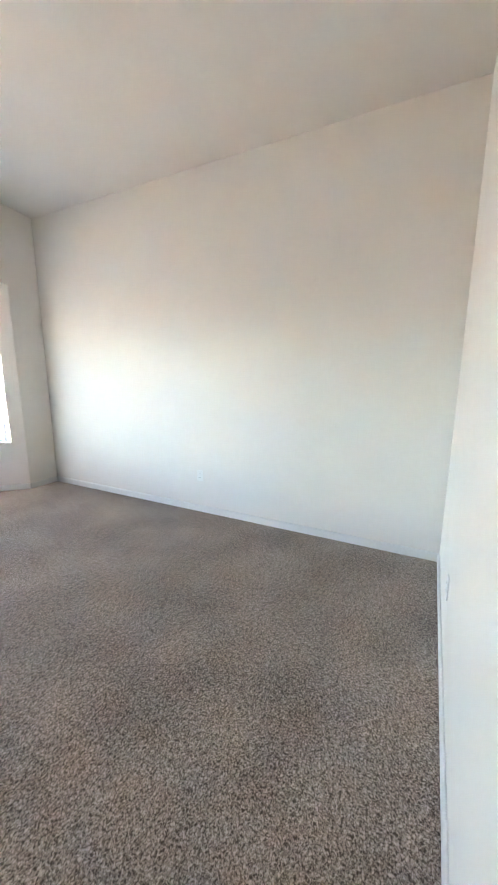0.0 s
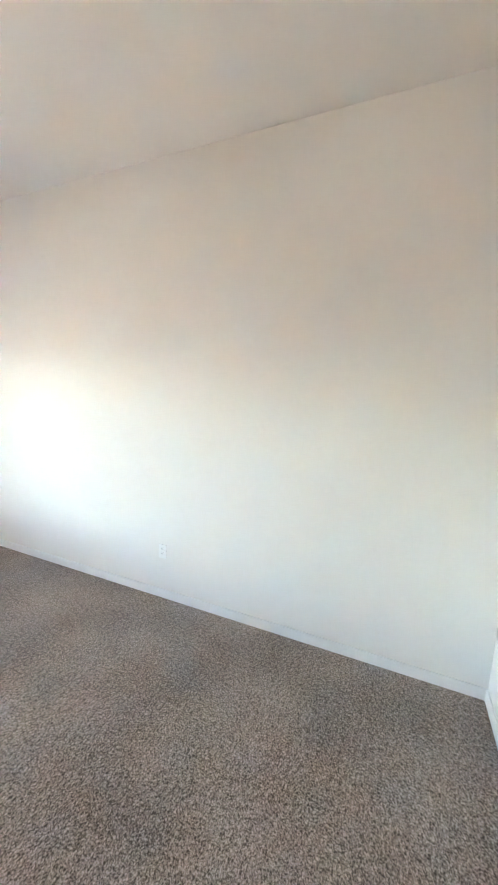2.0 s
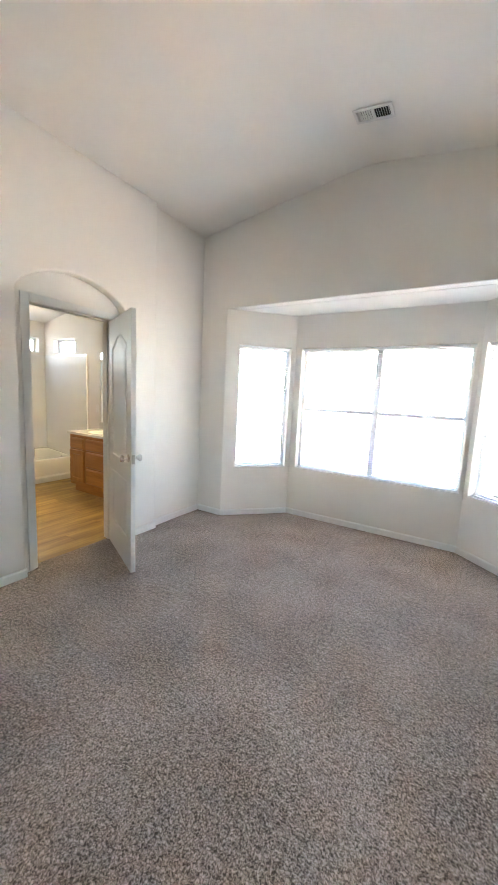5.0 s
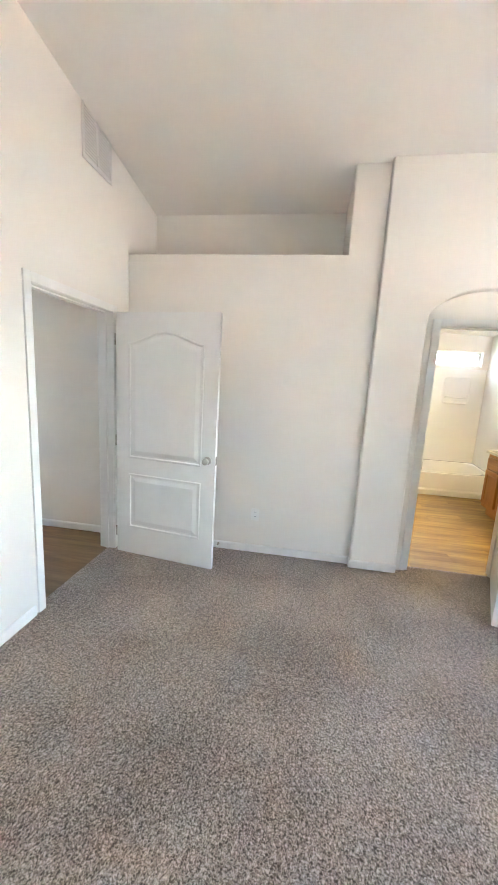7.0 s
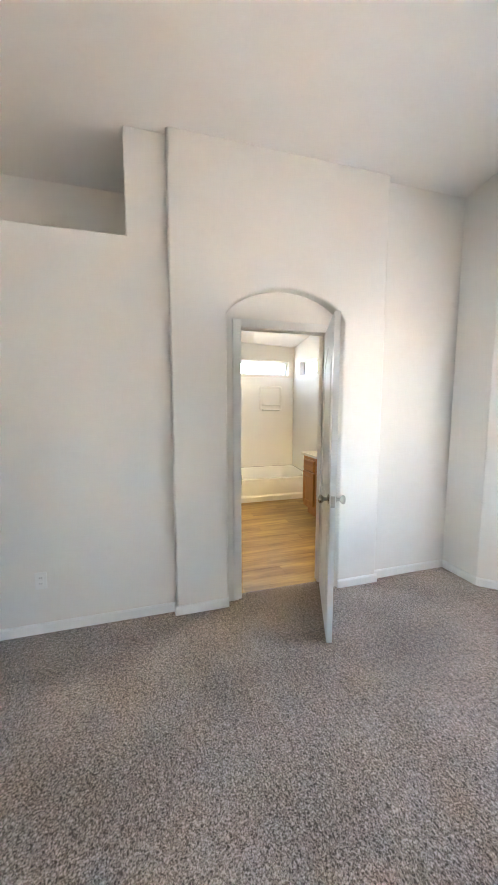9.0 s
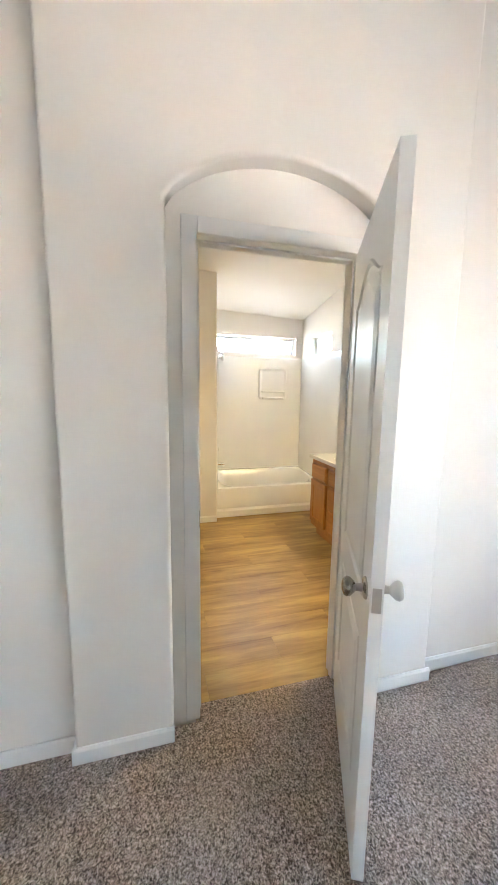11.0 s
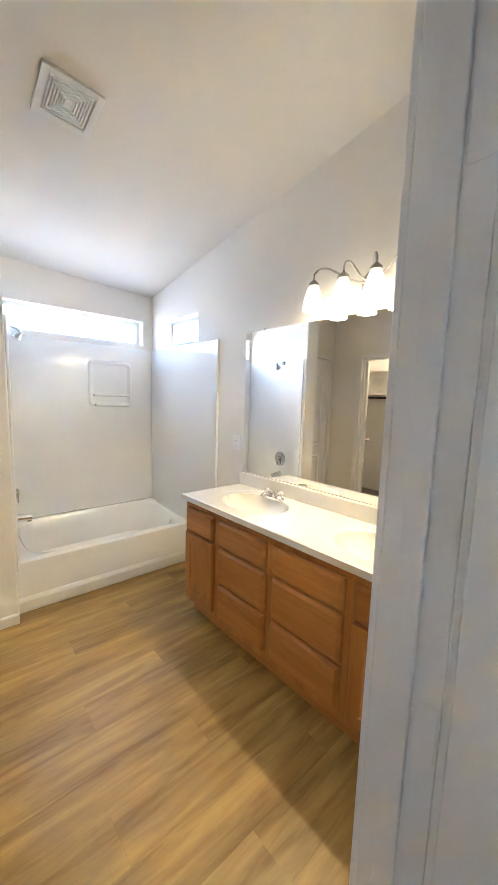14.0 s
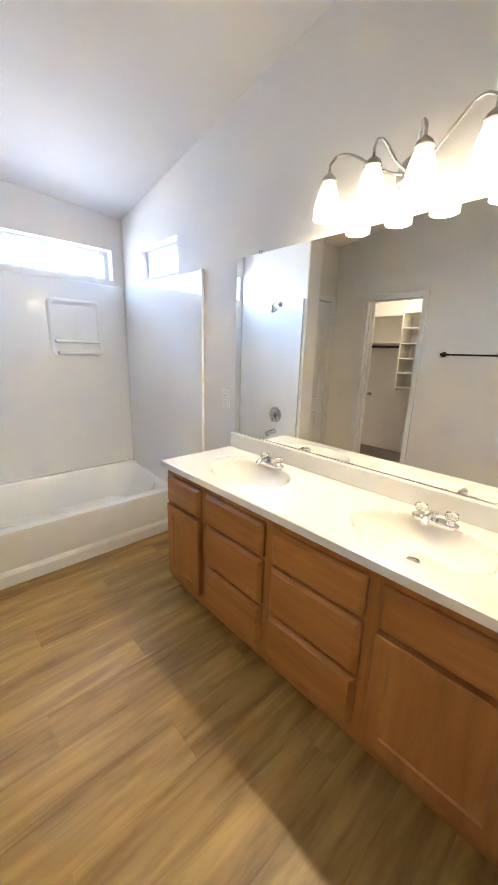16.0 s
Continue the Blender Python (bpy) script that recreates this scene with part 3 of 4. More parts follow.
def make_door(name, label, width, height, hinge, angle, knob=True, mirror=False):
    """A two-panel door with an arched upper panel, hinged at its base point; the leaf runs along local x."""
    top = thing(name, label, "door", (*hinge, 0), angle)
    th = 0.0175
    sx = 0.115
    zb, zl, zu, rise = 0.25, 0.73, 0.86, 0.09     # lower panel, upper panel's foot, rise of its arch
    zs = height - 0.14 - rise
    up = panel_outline(sx, width - sx, zu, height - 0.14, rise)
    dn = panel_outline(sx, width - sx, zb, zl, 0)
    bm = bmesh.new()
    # faces with the two openings cut out, by strips
    for s in (-1, 1):
        y = s * th
        z0 = 0.012
        for q in ([(0, z0), (width, z0), (width, zb), (0, zb)], [(0, zb), (sx, zb), (sx, zl), (0, zl)], [(width - sx, zb), (width, zb), (width, zl), (width - sx, zl)],
                  [(0, zl), (width, zl), (width, zu), (0, zu)], [(0, zu), (sx, zu), (sx, zs), (0, zs)],
                  [(width - sx, zu), (width, zu), (width, zs), (width - sx, zs)]):
            bm.faces.new([bm.verts.new((p[0], y, p[1])) for p in q])
        arc = up[2:]
        half = len(arc) // 2
        right = [(width, zs), (width, height), (width / 2, height)] + arc[:half + 1][::-1]
        left = [(0, height), (0, zs)] + arc[half:][::-1] + [(width / 2, height)]
        for q in (right, left):
            bm.faces.new([bm.verts.new((p[0], y, p[1])) for p in q])
        moulding(bm, up, y, s)
        moulding(bm, dn, y, s)
    for p, q in (((0, 0.012), (width, 0.012)), ((width, 0.012), (width, height)), ((width, height), (0, height)), ((0, height), (0, 0.012))):
        bm.faces.new([bm.verts.new(c) for c in ((p[0], -th, p[1]), (q[0], -th, q[1]), (q[0], th, q[1]), (p[0], th, p[1]))])
    part("leaf", bm, DOORW, top)
    if knob:
        for s in (-1, 1):
            bm = bmesh.new()
            lathe(bm, [(0.031, 0), (0.031, 0.004), (0.026, 0.008), (0.012, 0.011), (0.011, 0.028), (0.017, 0.034), (0.026, 0.044), (0.028, 0.053), (0.024, 0.061), (0.012, 0.066), (0.0, 0.067)],
                  20, pose(width - 0.062, s * th, 0.918, -90 * s))
            part("knob", bm, NICKEL, top, "round brushed nickel knob", smooth=True)
        bm = boxes((width - 0.0005, width + 0.002, -0.012, 0.012, 0.883, 0.953))
        part("latch_plate", bm, NICKEL, top)
    for z in (0.2, 1.0, 1.82):
        bm = bmesh.new()
        lathe(bm, [(0.0055, z - 0.045), (0.0055, z + 0.045)], 10, pose(-0.004, (-1 if mirror else 1) * (th + 0.004), 0))
        part("hinge", bm, NICKEL, top)
    return top


make_door("bathroom_door", "white two-panel arch-top door standing open on carpet", 0.712, 2.025, (-0.055, 3.262), -24.5, mirror=False)
make_door("entry_door", "white two-panel arch-top door open beside the ledge wall", 0.89, 2.025, (0.235, 0.06), 82.5, mirror=True)
make_door("linen_door", "closed white two-panel door of a linen closet", 0.715, 2.03, (LIN_X - 0.022, 2.045), 90.0)
make_door("closet_door", "white two-panel door opened into the walk-in closet", 0.58, 2.02, (CL_A + 0.03, B_S - 0.1), -118.0, mirror=True)

make_door("toilet_room_door", "white two-panel door swung open beside the bathroom doorway", 0.645, 2.02, (-0.262, B_S + 0.022), 102.0)

# ---- windows with blinds ----


def make_window(name, label, width, z0, z1, at, rz, lites=1, rail=True, depth=0.14, frame_in=0.085):
    """A vinyl window in an opening. Local x runs along the wall, y points outdoors, origin at the wall's inner face."""
    top = thing(name, label, "window", (at[0], at[1], 0), rz, kind="structure")
    y0, y1 = frame_in, frame_in + 0.045
    fw = 0.035
    for nm, a, b, c, d in (("window_frame", 0, fw, z0, z1), ("window_frame", width - fw, width, z0, z1), ("window_frame", fw, width - fw, z0, z0 + fw), ("window_frame", fw, width - fw, z1 - fw, z1)):
        part(nm, boxes((a, b, y0, y1, c, d)), VINYL, top, bevel=0.003)
    cols = [fw + (width - 2 * fw) * i / lites for i in range(lites + 1)]
    for c in cols[1:-1]:
        part("mullion", boxes((c - 0.03, c + 0.03, y0 - 0.004, y1 - 0.004, z0 + fw, z1 - fw)), VINYL, top, bevel=0.003)
    zm = z0 + (z1 - z0) * 0.505
    rows = [z0 + fw, z1 - fw]
    if rail:
        rows = [z0 + fw, zm, z1 - fw]
        for i in range(lites):
            part("meeting_rail", boxes((cols[i] + (0.025 if i else 0), cols[i + 1] - (0.025 if i < lites - 1 else 0), y0 + 0.002, y1 - 0.008, zm - 0.02, zm + 0.02)), VINYL, top, bevel=0.003)
    for i in range(lites):
        for r in range(len(rows) - 1):
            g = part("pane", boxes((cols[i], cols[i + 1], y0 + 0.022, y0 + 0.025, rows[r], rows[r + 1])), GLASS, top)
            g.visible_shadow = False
    part("window_sill", boxes((0.0, width, 0.002, y0, z0 - 0.004, z0 + 0.008)), TRIM, top, bevel=0.003)
    return top


def make_blind(label, width, z0, z1, at, rz, tilt=-5.0, pitch=0.025):
    """Open mini blind hung inside the reveal: headrail, slats, bottom rail, ladder cords, wand."""
    top = thing("window_blind", label, "blind", (at[0], at[1], 0), rz, group="bay window blinds")
    yc = 0.045
    part("headrail", boxes((0.006, width - 0.006, yc - 0.014, yc + 0.014, z1 - 0.028, z1 - 0.002)), SLAT, top, bevel=0.002)
    part("bottom_rail", boxes((0.008, width - 0.008, yc - 0.012, yc + 0.012, z0 + 0.01, z0 + 0.022)), SLAT, top, bevel=0.003)
    bm = bmesh.new()
    w = width / 2 - 0.008
    pts = [(-0.0095, 0.0), (-0.004, 0.001), (0.004, 0.001), (0.0095, 0.0)]
    rows = [[bm.verts.new((sx * w, y, z)) for y, z in pts] for sx in (-1, 1)]
    for i in range(3):
        bm.faces.new((rows[0][i], rows[0][i + 1], rows[1][i + 1], rows[1][i]))
    me = finish(bm, "slat", SLAT)
    z = z0 + 0.034
    while z < z1 - 0.035:
        ob = new("slat", me)
        ob.parent = top
        ob.matrix_basis = pose(width / 2, yc, z, tilt + random.uniform(-2, 2), 0, 0)
        z += pitch
    for c in (0.12, width / 2, width - 0.12) if width > 1 else (0.1, width - 0.1):
        bm = bmesh.new()
        for dy in (-0.0135, 0.0135):
            tube(bm, [(c, yc + dy, z0 + 0.02), (c, yc + dy, z1 - 0.02)], 0.0008, 5)
        part("ladder_cord", bm, SLAT, top)
    bm = bmesh.new()
    tube(bm, [(0.07, yc - 0.024, z1 - 0.03), (0.072, yc - 0.026, z1 - 0.62)], 0.004, 6)
    part("wand", bm, CRYSTAL, top)
    return top


def bay_place(p, q, s):
    d = Vector((q[0] - p[0], q[1] - p[1])).normalized()
    return (p[0] + d.x * s, p[1] + d.y * s), math.degrees(math.atan2(d.y, d.x))


LBAY = math.hypot(BAY_X0 - BAY_A, BAY_Y - Y_N)
at, rz = bay_place((BAY_A, Y_N), (BAY_X0, BAY_Y), 0.15)
make_window("window_1", "tall narrow white vinyl window in the angled bay wall", LBAY - 0.205, WZ0, WZ1, at, rz, rail=False)
make_blind("open white mini blind on a narrow bay window", LBAY - 0.205, WZ0, WZ1, at, rz, tilt=-22.0)
make_window("window_2", "wide white vinyl bay window with four panes", MW1 - MW0, WZ0, WZ1, (MW0, BAY_Y), 0, lites=2)
make_blind("open white mini blind across the wide bay window", MW1 - MW0, WZ0, WZ1, (MW0, BAY_Y), 0)
at, rz = bay_place((BAY_X1, BAY_Y), (BAY_B, Y_N), 0.055)
make_window("window_3", "tall narrow white vinyl window in the angled bay wall", LBAY - 0.205, WZ0, WZ1, at, rz, rail=False)
make_blind("open white mini blind on a narrow bay window", LBAY - 0.205, WZ0, WZ1, at, rz, tilt=-22.0)
make_window("window_4", "long narrow transom window above the bathtub", BW_B - BW_A, BW_Z0, BW_Z1, (B_W, BW_A), 90, rail=False)
make_window("window_5", "small high window beside the bathtub", SW_B - SW_A, SW_Z0, SW_Z1, (SW_A, B_N), 0, rail=False)

# ---- bathtub and surround ----
tub = thing("bathtub", "white acrylic alcove bathtub with a stepped apron", "bathtub")
TX, TZ = -2.60, 0.345
bm = bmesh.new()
ty0, ty1 = STUB_B + 0.002, B_N - 0.002


def oval_rect(x0, x1, y0, y1, r, n=6):
    pts = []
    for cx, cy, a0 in ((x1 - r, y0 + r, -90), (x1 - r, y1 - r, 0), (x0 + r, y1 - r, 90), (x0 + r, y0 + r, 180)):
        for i in range(n + 1):
            a = radians(a0 + 90 * i / n)
            pts.append((cx + r * math.cos(a), cy + r * math.sin(a)))
    return pts


loops = [(oval_rect(B_W + 0.004, TX, ty0, ty1, 0.004), 0.05), (oval_rect(B_W + 0.004, TX, ty0, ty1, 0.004), TZ - 0.03),
         (oval_rect(B_W + 0.004, TX - 0.006, ty0, ty1, 0.008), TZ - 0.006), (oval_rect(B_W + 0.012, TX - 0.02, ty0 + 0.008, ty1 - 0.008, 0.012), TZ),
         (oval_rect(B_W + 0.07, TX - 0.075, ty0 + 0.08, ty1 - 0.07, 0.20), TZ), (oval_rect(B_W + 0.082, TX - 0.09, ty0 + 0.095, ty1 - 0.085, 0.20), TZ - 0.015),
         (oval_rect(B_W + 0.12, TX - 0.12, ty0 + 0.14, ty1 - 0.2, 0.14), 0.12), (oval_rect(B_W + 0.17, TX - 0.17, ty0 + 0.2, ty1 - 0.3, 0.12), 0.085)]


def rim_lift(x):
    """The moulded rim sweeps up from the apron to the wall flange."""
    u = min(1, max(0, (TX - 0.06 - x) / 0.40))
    return 0.055 * u * u * (3 - 2 * u)


rings = [[bm.verts.new((x, y, z + (rim_lift(x) if z > 0.3 else 0))) for x, y in pts] for pts, z in loops]
for a, b in zip(rings, rings[1:]):
    for i in range(len(a)):
        bm.faces.new((a[i], a[(i + 1) % len(a)], b[(i + 1) % len(a)], b[i]))
bm.faces.new(rings[-1])
part("basin", bm, TUBW, tub, smooth=True)
bm = bmesh.new()
prism(bm, [(TX - 0.02, 0), (TX + 0.022, 0), (TX + 0.022, 0.075), (TX + 0.012, 0.09), (TX + 0.002, 0.1), (TX - 0.02, 0.1)], "y", ty0, ty1)
part("apron_step", bm, TUBW, tub, bevel=0.003)
bm = bmesh.new()
lathe(bm, [(0.028, 0), (0.028, 0.004), (0.02, 0.007), (0, 0.007)], 16, pose(-3.0, ty0 + 0.215, 0.0875))
part("drain", bm, CHROME, tub, smooth=True)
sur = thing("tub_surround", "glossy white fibreglass tub surround with a moulded soap shelf", "tub surround")
ST, SD_A, SD_B, SD_Z0, SD_Z1 = 1.935, 3.87, 4.205, 1.40, 1.755
part("back_panel", boxes((B_W + 0.002, B_W + 0.02, STUB_B + 0.02, B_N - 0.02, TZ - 0.02, ST)), TUBW, sur, bevel=0.004)
part("end_panel", boxes((B_W + 0.02, -2.24, B_N - 0.02, B_N - 0.002, TZ - 0.02, ST)), TUBW, sur, bevel=0.005)
part("end_panel", boxes((B_W + 0.02, STUB_X - 0.03, STUB_B + 0.002, STUB_B + 0.02, TZ - 0.02, ST)), TUBW, sur, bevel=0.005)
part("edge_trim", boxes((-2.248, -2.236, B_N - 0.023, B_N - 0.002, 0.0, ST)), TUBW, sur, bevel=0.004)
bm = bmesh.new()
rings = [[bm.verts.new((B_W + 0.02 + h, y, z)) for y, z in oval_rect(SD_A - 0.04 + d, SD_B + 0.04 - d, SD_Z0 - 0.04 + d, SD_Z1 + 0.04 - d, 0.05 - 0.5 * d)]
         for d, h in ((0, -0.001), (0.007, 0.006), (0.016, 0.010), (0.027, 0.009), (0.042, 0.0025), (0.05, 0.0015))]
for p, q in zip(rings, rings[1:]):
    for i in range(len(p)):
        bm.faces.new((p[i], p[(i + 1) % len(p)], q[(i + 1) % len(p)], q[i]))
bm.faces.new(rings[-1])
part("niche_rim", bm, TUBW, sur, smooth=True)
part("soap_shelf", boxes((B_W + 0.006, B_W + 0.06, SD_A, SD_B, SD_Z0 + 0.06, SD_Z0 + 0.085)), TUBW, sur, bevel=0.011, segs=4, smooth=True)
part("soap_ledge", boxes((B_W + 0.006, B_W + 0.07, SD_A + 0.01, SD_B - 0.01, SD_Z0 - 0.03, SD_Z0 - 0.005)), TUBW, sur, bevel=0.011, segs=4, smooth=True)

# shower fittings on the stub wall
FX = -2.80
shower = thing("shower_fitting", "chrome shower head on a bent arm", "shower head", (FX, STUB_B + 0.02, 1.90))
bm = bmesh.new()
tube(bm, [(0, 0, 0), (0, 0.05, 0.01), (0, 0.09, 0.0), (0, 0.12, -0.03)], 0.009)
part("arm", bm, CHROME, shower, smooth=True)
bm = bmesh.new()
lathe(bm, [(0.012, 0), (0.014, 0.02), (0.034, 0.05), (0.036, 0.06), (0, 0.06)], 18, pose(0, 0.115, -0.02, 145))
part("head", bm, CHROME, shower, smooth=True)
bm = bmesh.new()
lathe(bm, [(0.03, 0), (0.026, 0.008), (0.01, 0.012), (0, 0.012)], 18, pose(0, 0, 0, -90))
part("flange", bm, CHROME, shower, smooth=True)
valve = thing("shower_valve", "round chrome shower valve with a lever", "shower valve", (FX, STUB_B + 0.02, 0.78))
bm = bmesh.new()
lathe(bm, [(0.085, 0), (0.085, 0.004), (0.07, 0.012), (0.03, 0.016), (0.03, 0.05), (0.024, 0.055), (0, 0.056)], 28, pose(0, 0, 0, -90))
part("escutcheon", bm, CHROME, valve, smooth=True)
part("lever", boxes((-0.008, 0.008, 0.04, 0.052, -0.075, 0.0)), CHROME, valve, bevel=0.003)
spout = thing("tub_spout", "chrome tub filler spout", "tub spout", (FX, STUB_B + 0.02, 0.60))
bm = bmesh.new()
lathe(bm, [(0.03, 0), (0.028, 0.02), (0.025, 0.11), (0.022, 0.125), (0, 0.127)], 18, pose(0, 0, 0, -95))
box(bm, -0.012, 0.012, 0.095, 0.122, -0.04, -0.012)
part("body", bm, CHROME, spout, smooth=True)

# ---- vanity ----
VX0, VX1, VY = -1.925, X_B - 0.002, 3.985
CT = 0.846


def slab_front(x0, x1, z0, z1, framed):
    """A cabinet front at local face y=0: bevelled slab, or frame with a flat centre."""
    bm = bmesh.new()
    t = 0.026
    if not framed:
        o = [(0.0, 0.0), (0.0, -0.010), (0.004, -0.016), (0.006, -0.018), (0.014, -t)]
        vs = [[bm.verts.new((x, y, z)) for x, z in ((x0 + d, z0 + d), (x1 - d, z0 + d), (x1 - d, z1 - d), (x0 + d, z1 - d))] for d, y in o]
    else:
        o = [(0.0, 0.0), (0.0, -t + 0.003), (0.003, -t), (0.052, -t), (0.058, -t + 0.007), (0.07, -t + 0.007)]
        vs = [[bm.verts.new((x, y, z)) for x, z in ((x0 + d, z0 + d), (x1 - d, z0 + d), (x1 - d, z1 - d), (x0 + d, z1 - d))] for d, y in o]
    for a, b in zip(vs, vs[1:]):
        for i in range(4):
            bm.faces.new((a[i], a[(i + 1) % 4], b[(i + 1) % 4], b[i]))
    bm.faces.new(vs[0])
    bm.faces.new(vs[-1][::-1])
    return bm


VZ0 = 0.115


def vanity_unit(name, label, x0, x1, kind):
    top = thing(name, label, "cabinet", group="vanity cabinets")
    part("face_frame", boxes((x0, x1, VY + 0.001, VY + 0.02, VZ0, CT - 0.036)), MAPLE, top)
    part("side", boxes((x0, x0 + 0.012, VY + 0.02, B_N - 0.004, VZ0, CT - 0.036 if x0 < -1.8 else 0.6)), MAPLE, top)
    part("bottom", boxes((x0 + 0.012, x1, VY + 0.02, B_N - 0.004, VZ0, VZ0 + 0.015)), MAPLE, top)
    part("toe_kick", boxes((x0, x1, VY + 0.07, B_N - 0.01, 0.0, VZ0)), MAPLEX, top)
    a, b = x0 + 0.026, x1 - 0.026
    if kind == "door":
        part("false_drawer", slab_front(a, b, 0.615, 0.765, False), MAPLEX, top).location = (0, VY, 0)
        part("door", slab_front(a, b, 0.165, 0.600, True), MAPLE, top).location = (0, VY, 0)
    else:
        for z0, z1 in ((0.615, 0.765), (0.385, 0.595), (0.165, 0.365)):
            part("drawer_front", slab_front(a, b, z0, z1, False), MAPLEX, top).location = (0, VY, 0)
    return top


vanity_unit("vanity_cabinet", "stained maple vanity cabinet with a framed door", VX0 + 0.012, -1.562, "door")
vanity_unit("vanity_cabinet", "stained maple vanity cabinet with three drawers", -1.562, -1.115, "drawers")
vanity_unit("vanity_cabinet", "stained maple vanity cabinet with three drawers", -1.115, -0.655, "drawers")
vanity_unit("vanity_cabinet", "stained maple vanity cabinet with a framed door", -0.655, VX1, "door")

counter = thing("countertop", "cream cultured-marble vanity top with two moulded oval sinks", "countertop")
SINKS = ((-1.48, 4.20), (-0.63, 4.20))


def counter_height(x, y):
    z = CT
    for sx, sy in SINKS:
        r = math.hypot((x - sx) / 0.235, (y - sy) / 0.165)
        ro = math.hypot((x - sx) / 0.30, (y - sy - 0.035) / 0.215)
        if y > sy - 0.16 and 0.93 < ro < 1.0:
            z -= 0.003 * math.sin(math.pi * (ro - 0.93) / 0.07) if y > sy else 0.0
        if r < 1:
            z -= 0.115 * (1 - r * r) ** 0.62 * (1 - 0.25 * max(0, 1 - r * 2))
    return z


bm = bmesh.new()
NXC, NYC = 220, 64
grid = []
for j in range(NYC + 1):
    y = 3.95 + (4.45 - 3.95) * j / NYC
    grid.append([bm.verts.new((VX0 + (VX1 - VX0) * i / NXC, y, counter_height(VX0 + (VX1 - VX0) * i / NXC, y) - (0.004 if j == 0 or i == 0 else 0))) for i in range(NXC + 1)])
for j in range(NYC):
    for i in range(NXC):
        bm.faces.new((grid[j][i], grid[j][i + 1], grid[j + 1][i + 1], grid[j + 1][i]))
rim = [grid[0][i] for i in range(NXC + 1)]
low = [bm.verts.new((v.co.x, v.co.y - 0.002, CT - 0.034)) for v in rim]
back = [bm.verts.new((v.co.x, v.co.y + 0.04, CT - 0.035)) for v in rim]
for i in range(NXC):
    bm.faces.new((rim[i], low[i], low[i + 1], rim[i + 1]))
    bm.faces.new((low[i], back[i], back[i + 1], low[i + 1]))
rim = [grid[j][0] for j in range(NYC + 1)]
low = [bm.verts.new((v.co.x - 0.002, v.co.y, CT - 0.034)) for v in rim]
back = [bm.verts.new((v.co.x + 0.03, v.co.y, CT - 0.035)) for v in rim]
for i in range(NYC):
    bm.faces.new((rim[i], rim[i + 1], low[i + 1], low[i]))
    bm.faces.new((low[i], low[i + 1], back[i + 1], back[i]))
part("slab", bm, MARBLE, counter, smooth=True)
part("backsplash", boxes((VX0, VX1, 4.445, B_N - 0.002, CT - 0.002, 0.938)), MARBLE, counter, bevel=0.006)
for sx, sy in SINKS:
    bm = bmesh.new()
    lathe(bm, [(0.024, 0), (0.022, 0.004), (0.016, 0.003), (0.015, -0.004), (0.0, -0.004)], 18, pose(sx, sy - 0.015, counter_height(sx, sy - 0.015) + 0.004))
    part("sink_drain", bm, CHROME, counter, "chrome drain ring", smooth=True)
    bm = bmesh.new()
    lathe(bm, [(0.012, 0), (0.012, 0.007), (0.0, 0.009)], 14, pose(sx, sy - 0.015, counter_height(sx, sy - 0.015) + 0.001))
    part("stopper", bm, NICKEL, counter, smooth=True)


def make_faucet(sx, sy):
    f = thing("faucet", "chrome two-handle basin faucet with clear acrylic knobs", "faucet", (sx, sy, CT - 0.002), group="vanity faucets")
    bm = bmesh.new()
    pts = oval_rect(-0.082, 0.082, -0.026, 0.026, 0.025, 5)
    prism(bm, pts, "z", 0, 0.018)
    part("base", bm, CHROME, f, bevel=0.004)
    bm = bmesh.new()
    tube(bm, [(0, 0.005, 0.012), (0, -0.005, 0.04), (0, -0.045, 0.052), (0, -0.095, 0.046), (0, -0.11, 0.034)], 0.012, 12)
    part("spout", bm, CHROME, f, smooth=True)
    for s in (-1, 1):
        bm = bmesh.new()
        lathe(bm, [(0.018, 0.016), (0.014, 0.03), (0.011, 0.034)], 16, pose(s * 0.053, 0, 0))
        part("handle_stem", bm, CHROME, f, smooth=True)
        bm = bmesh.new()
        lathe(bm, [(0.012, 0.032), (0.021, 0.037), (0.0235, 0.048), (0.021, 0.058), (0.011, 0.061), (0, 0.061)], 9, pose(s * 0.053, 0, 0))
        part("handle", bm, CRYSTAL, f, "faceted clear acrylic knob")
    return f


make_faucet(-1.475, 4.36)
make_faucet(-0.635, 4.355)

mir = thing("vanity_mirror", "large frameless wall mirror above the vanity", "mirror")
part("glass", boxes((-1.91, -0.22, B_N - 0.009, B_N - 0.003, 0.943, 1.945)), MIRROR, mir, bevel=0.001, segs=1)
for cx in (-1.72, -1.03, -0.35):
    part("clip", boxes((cx - 0.008, cx + 0.008, B_N - 0.012, B_N - 0.002, 1.94, 1.955)), CRYSTAL, mir)

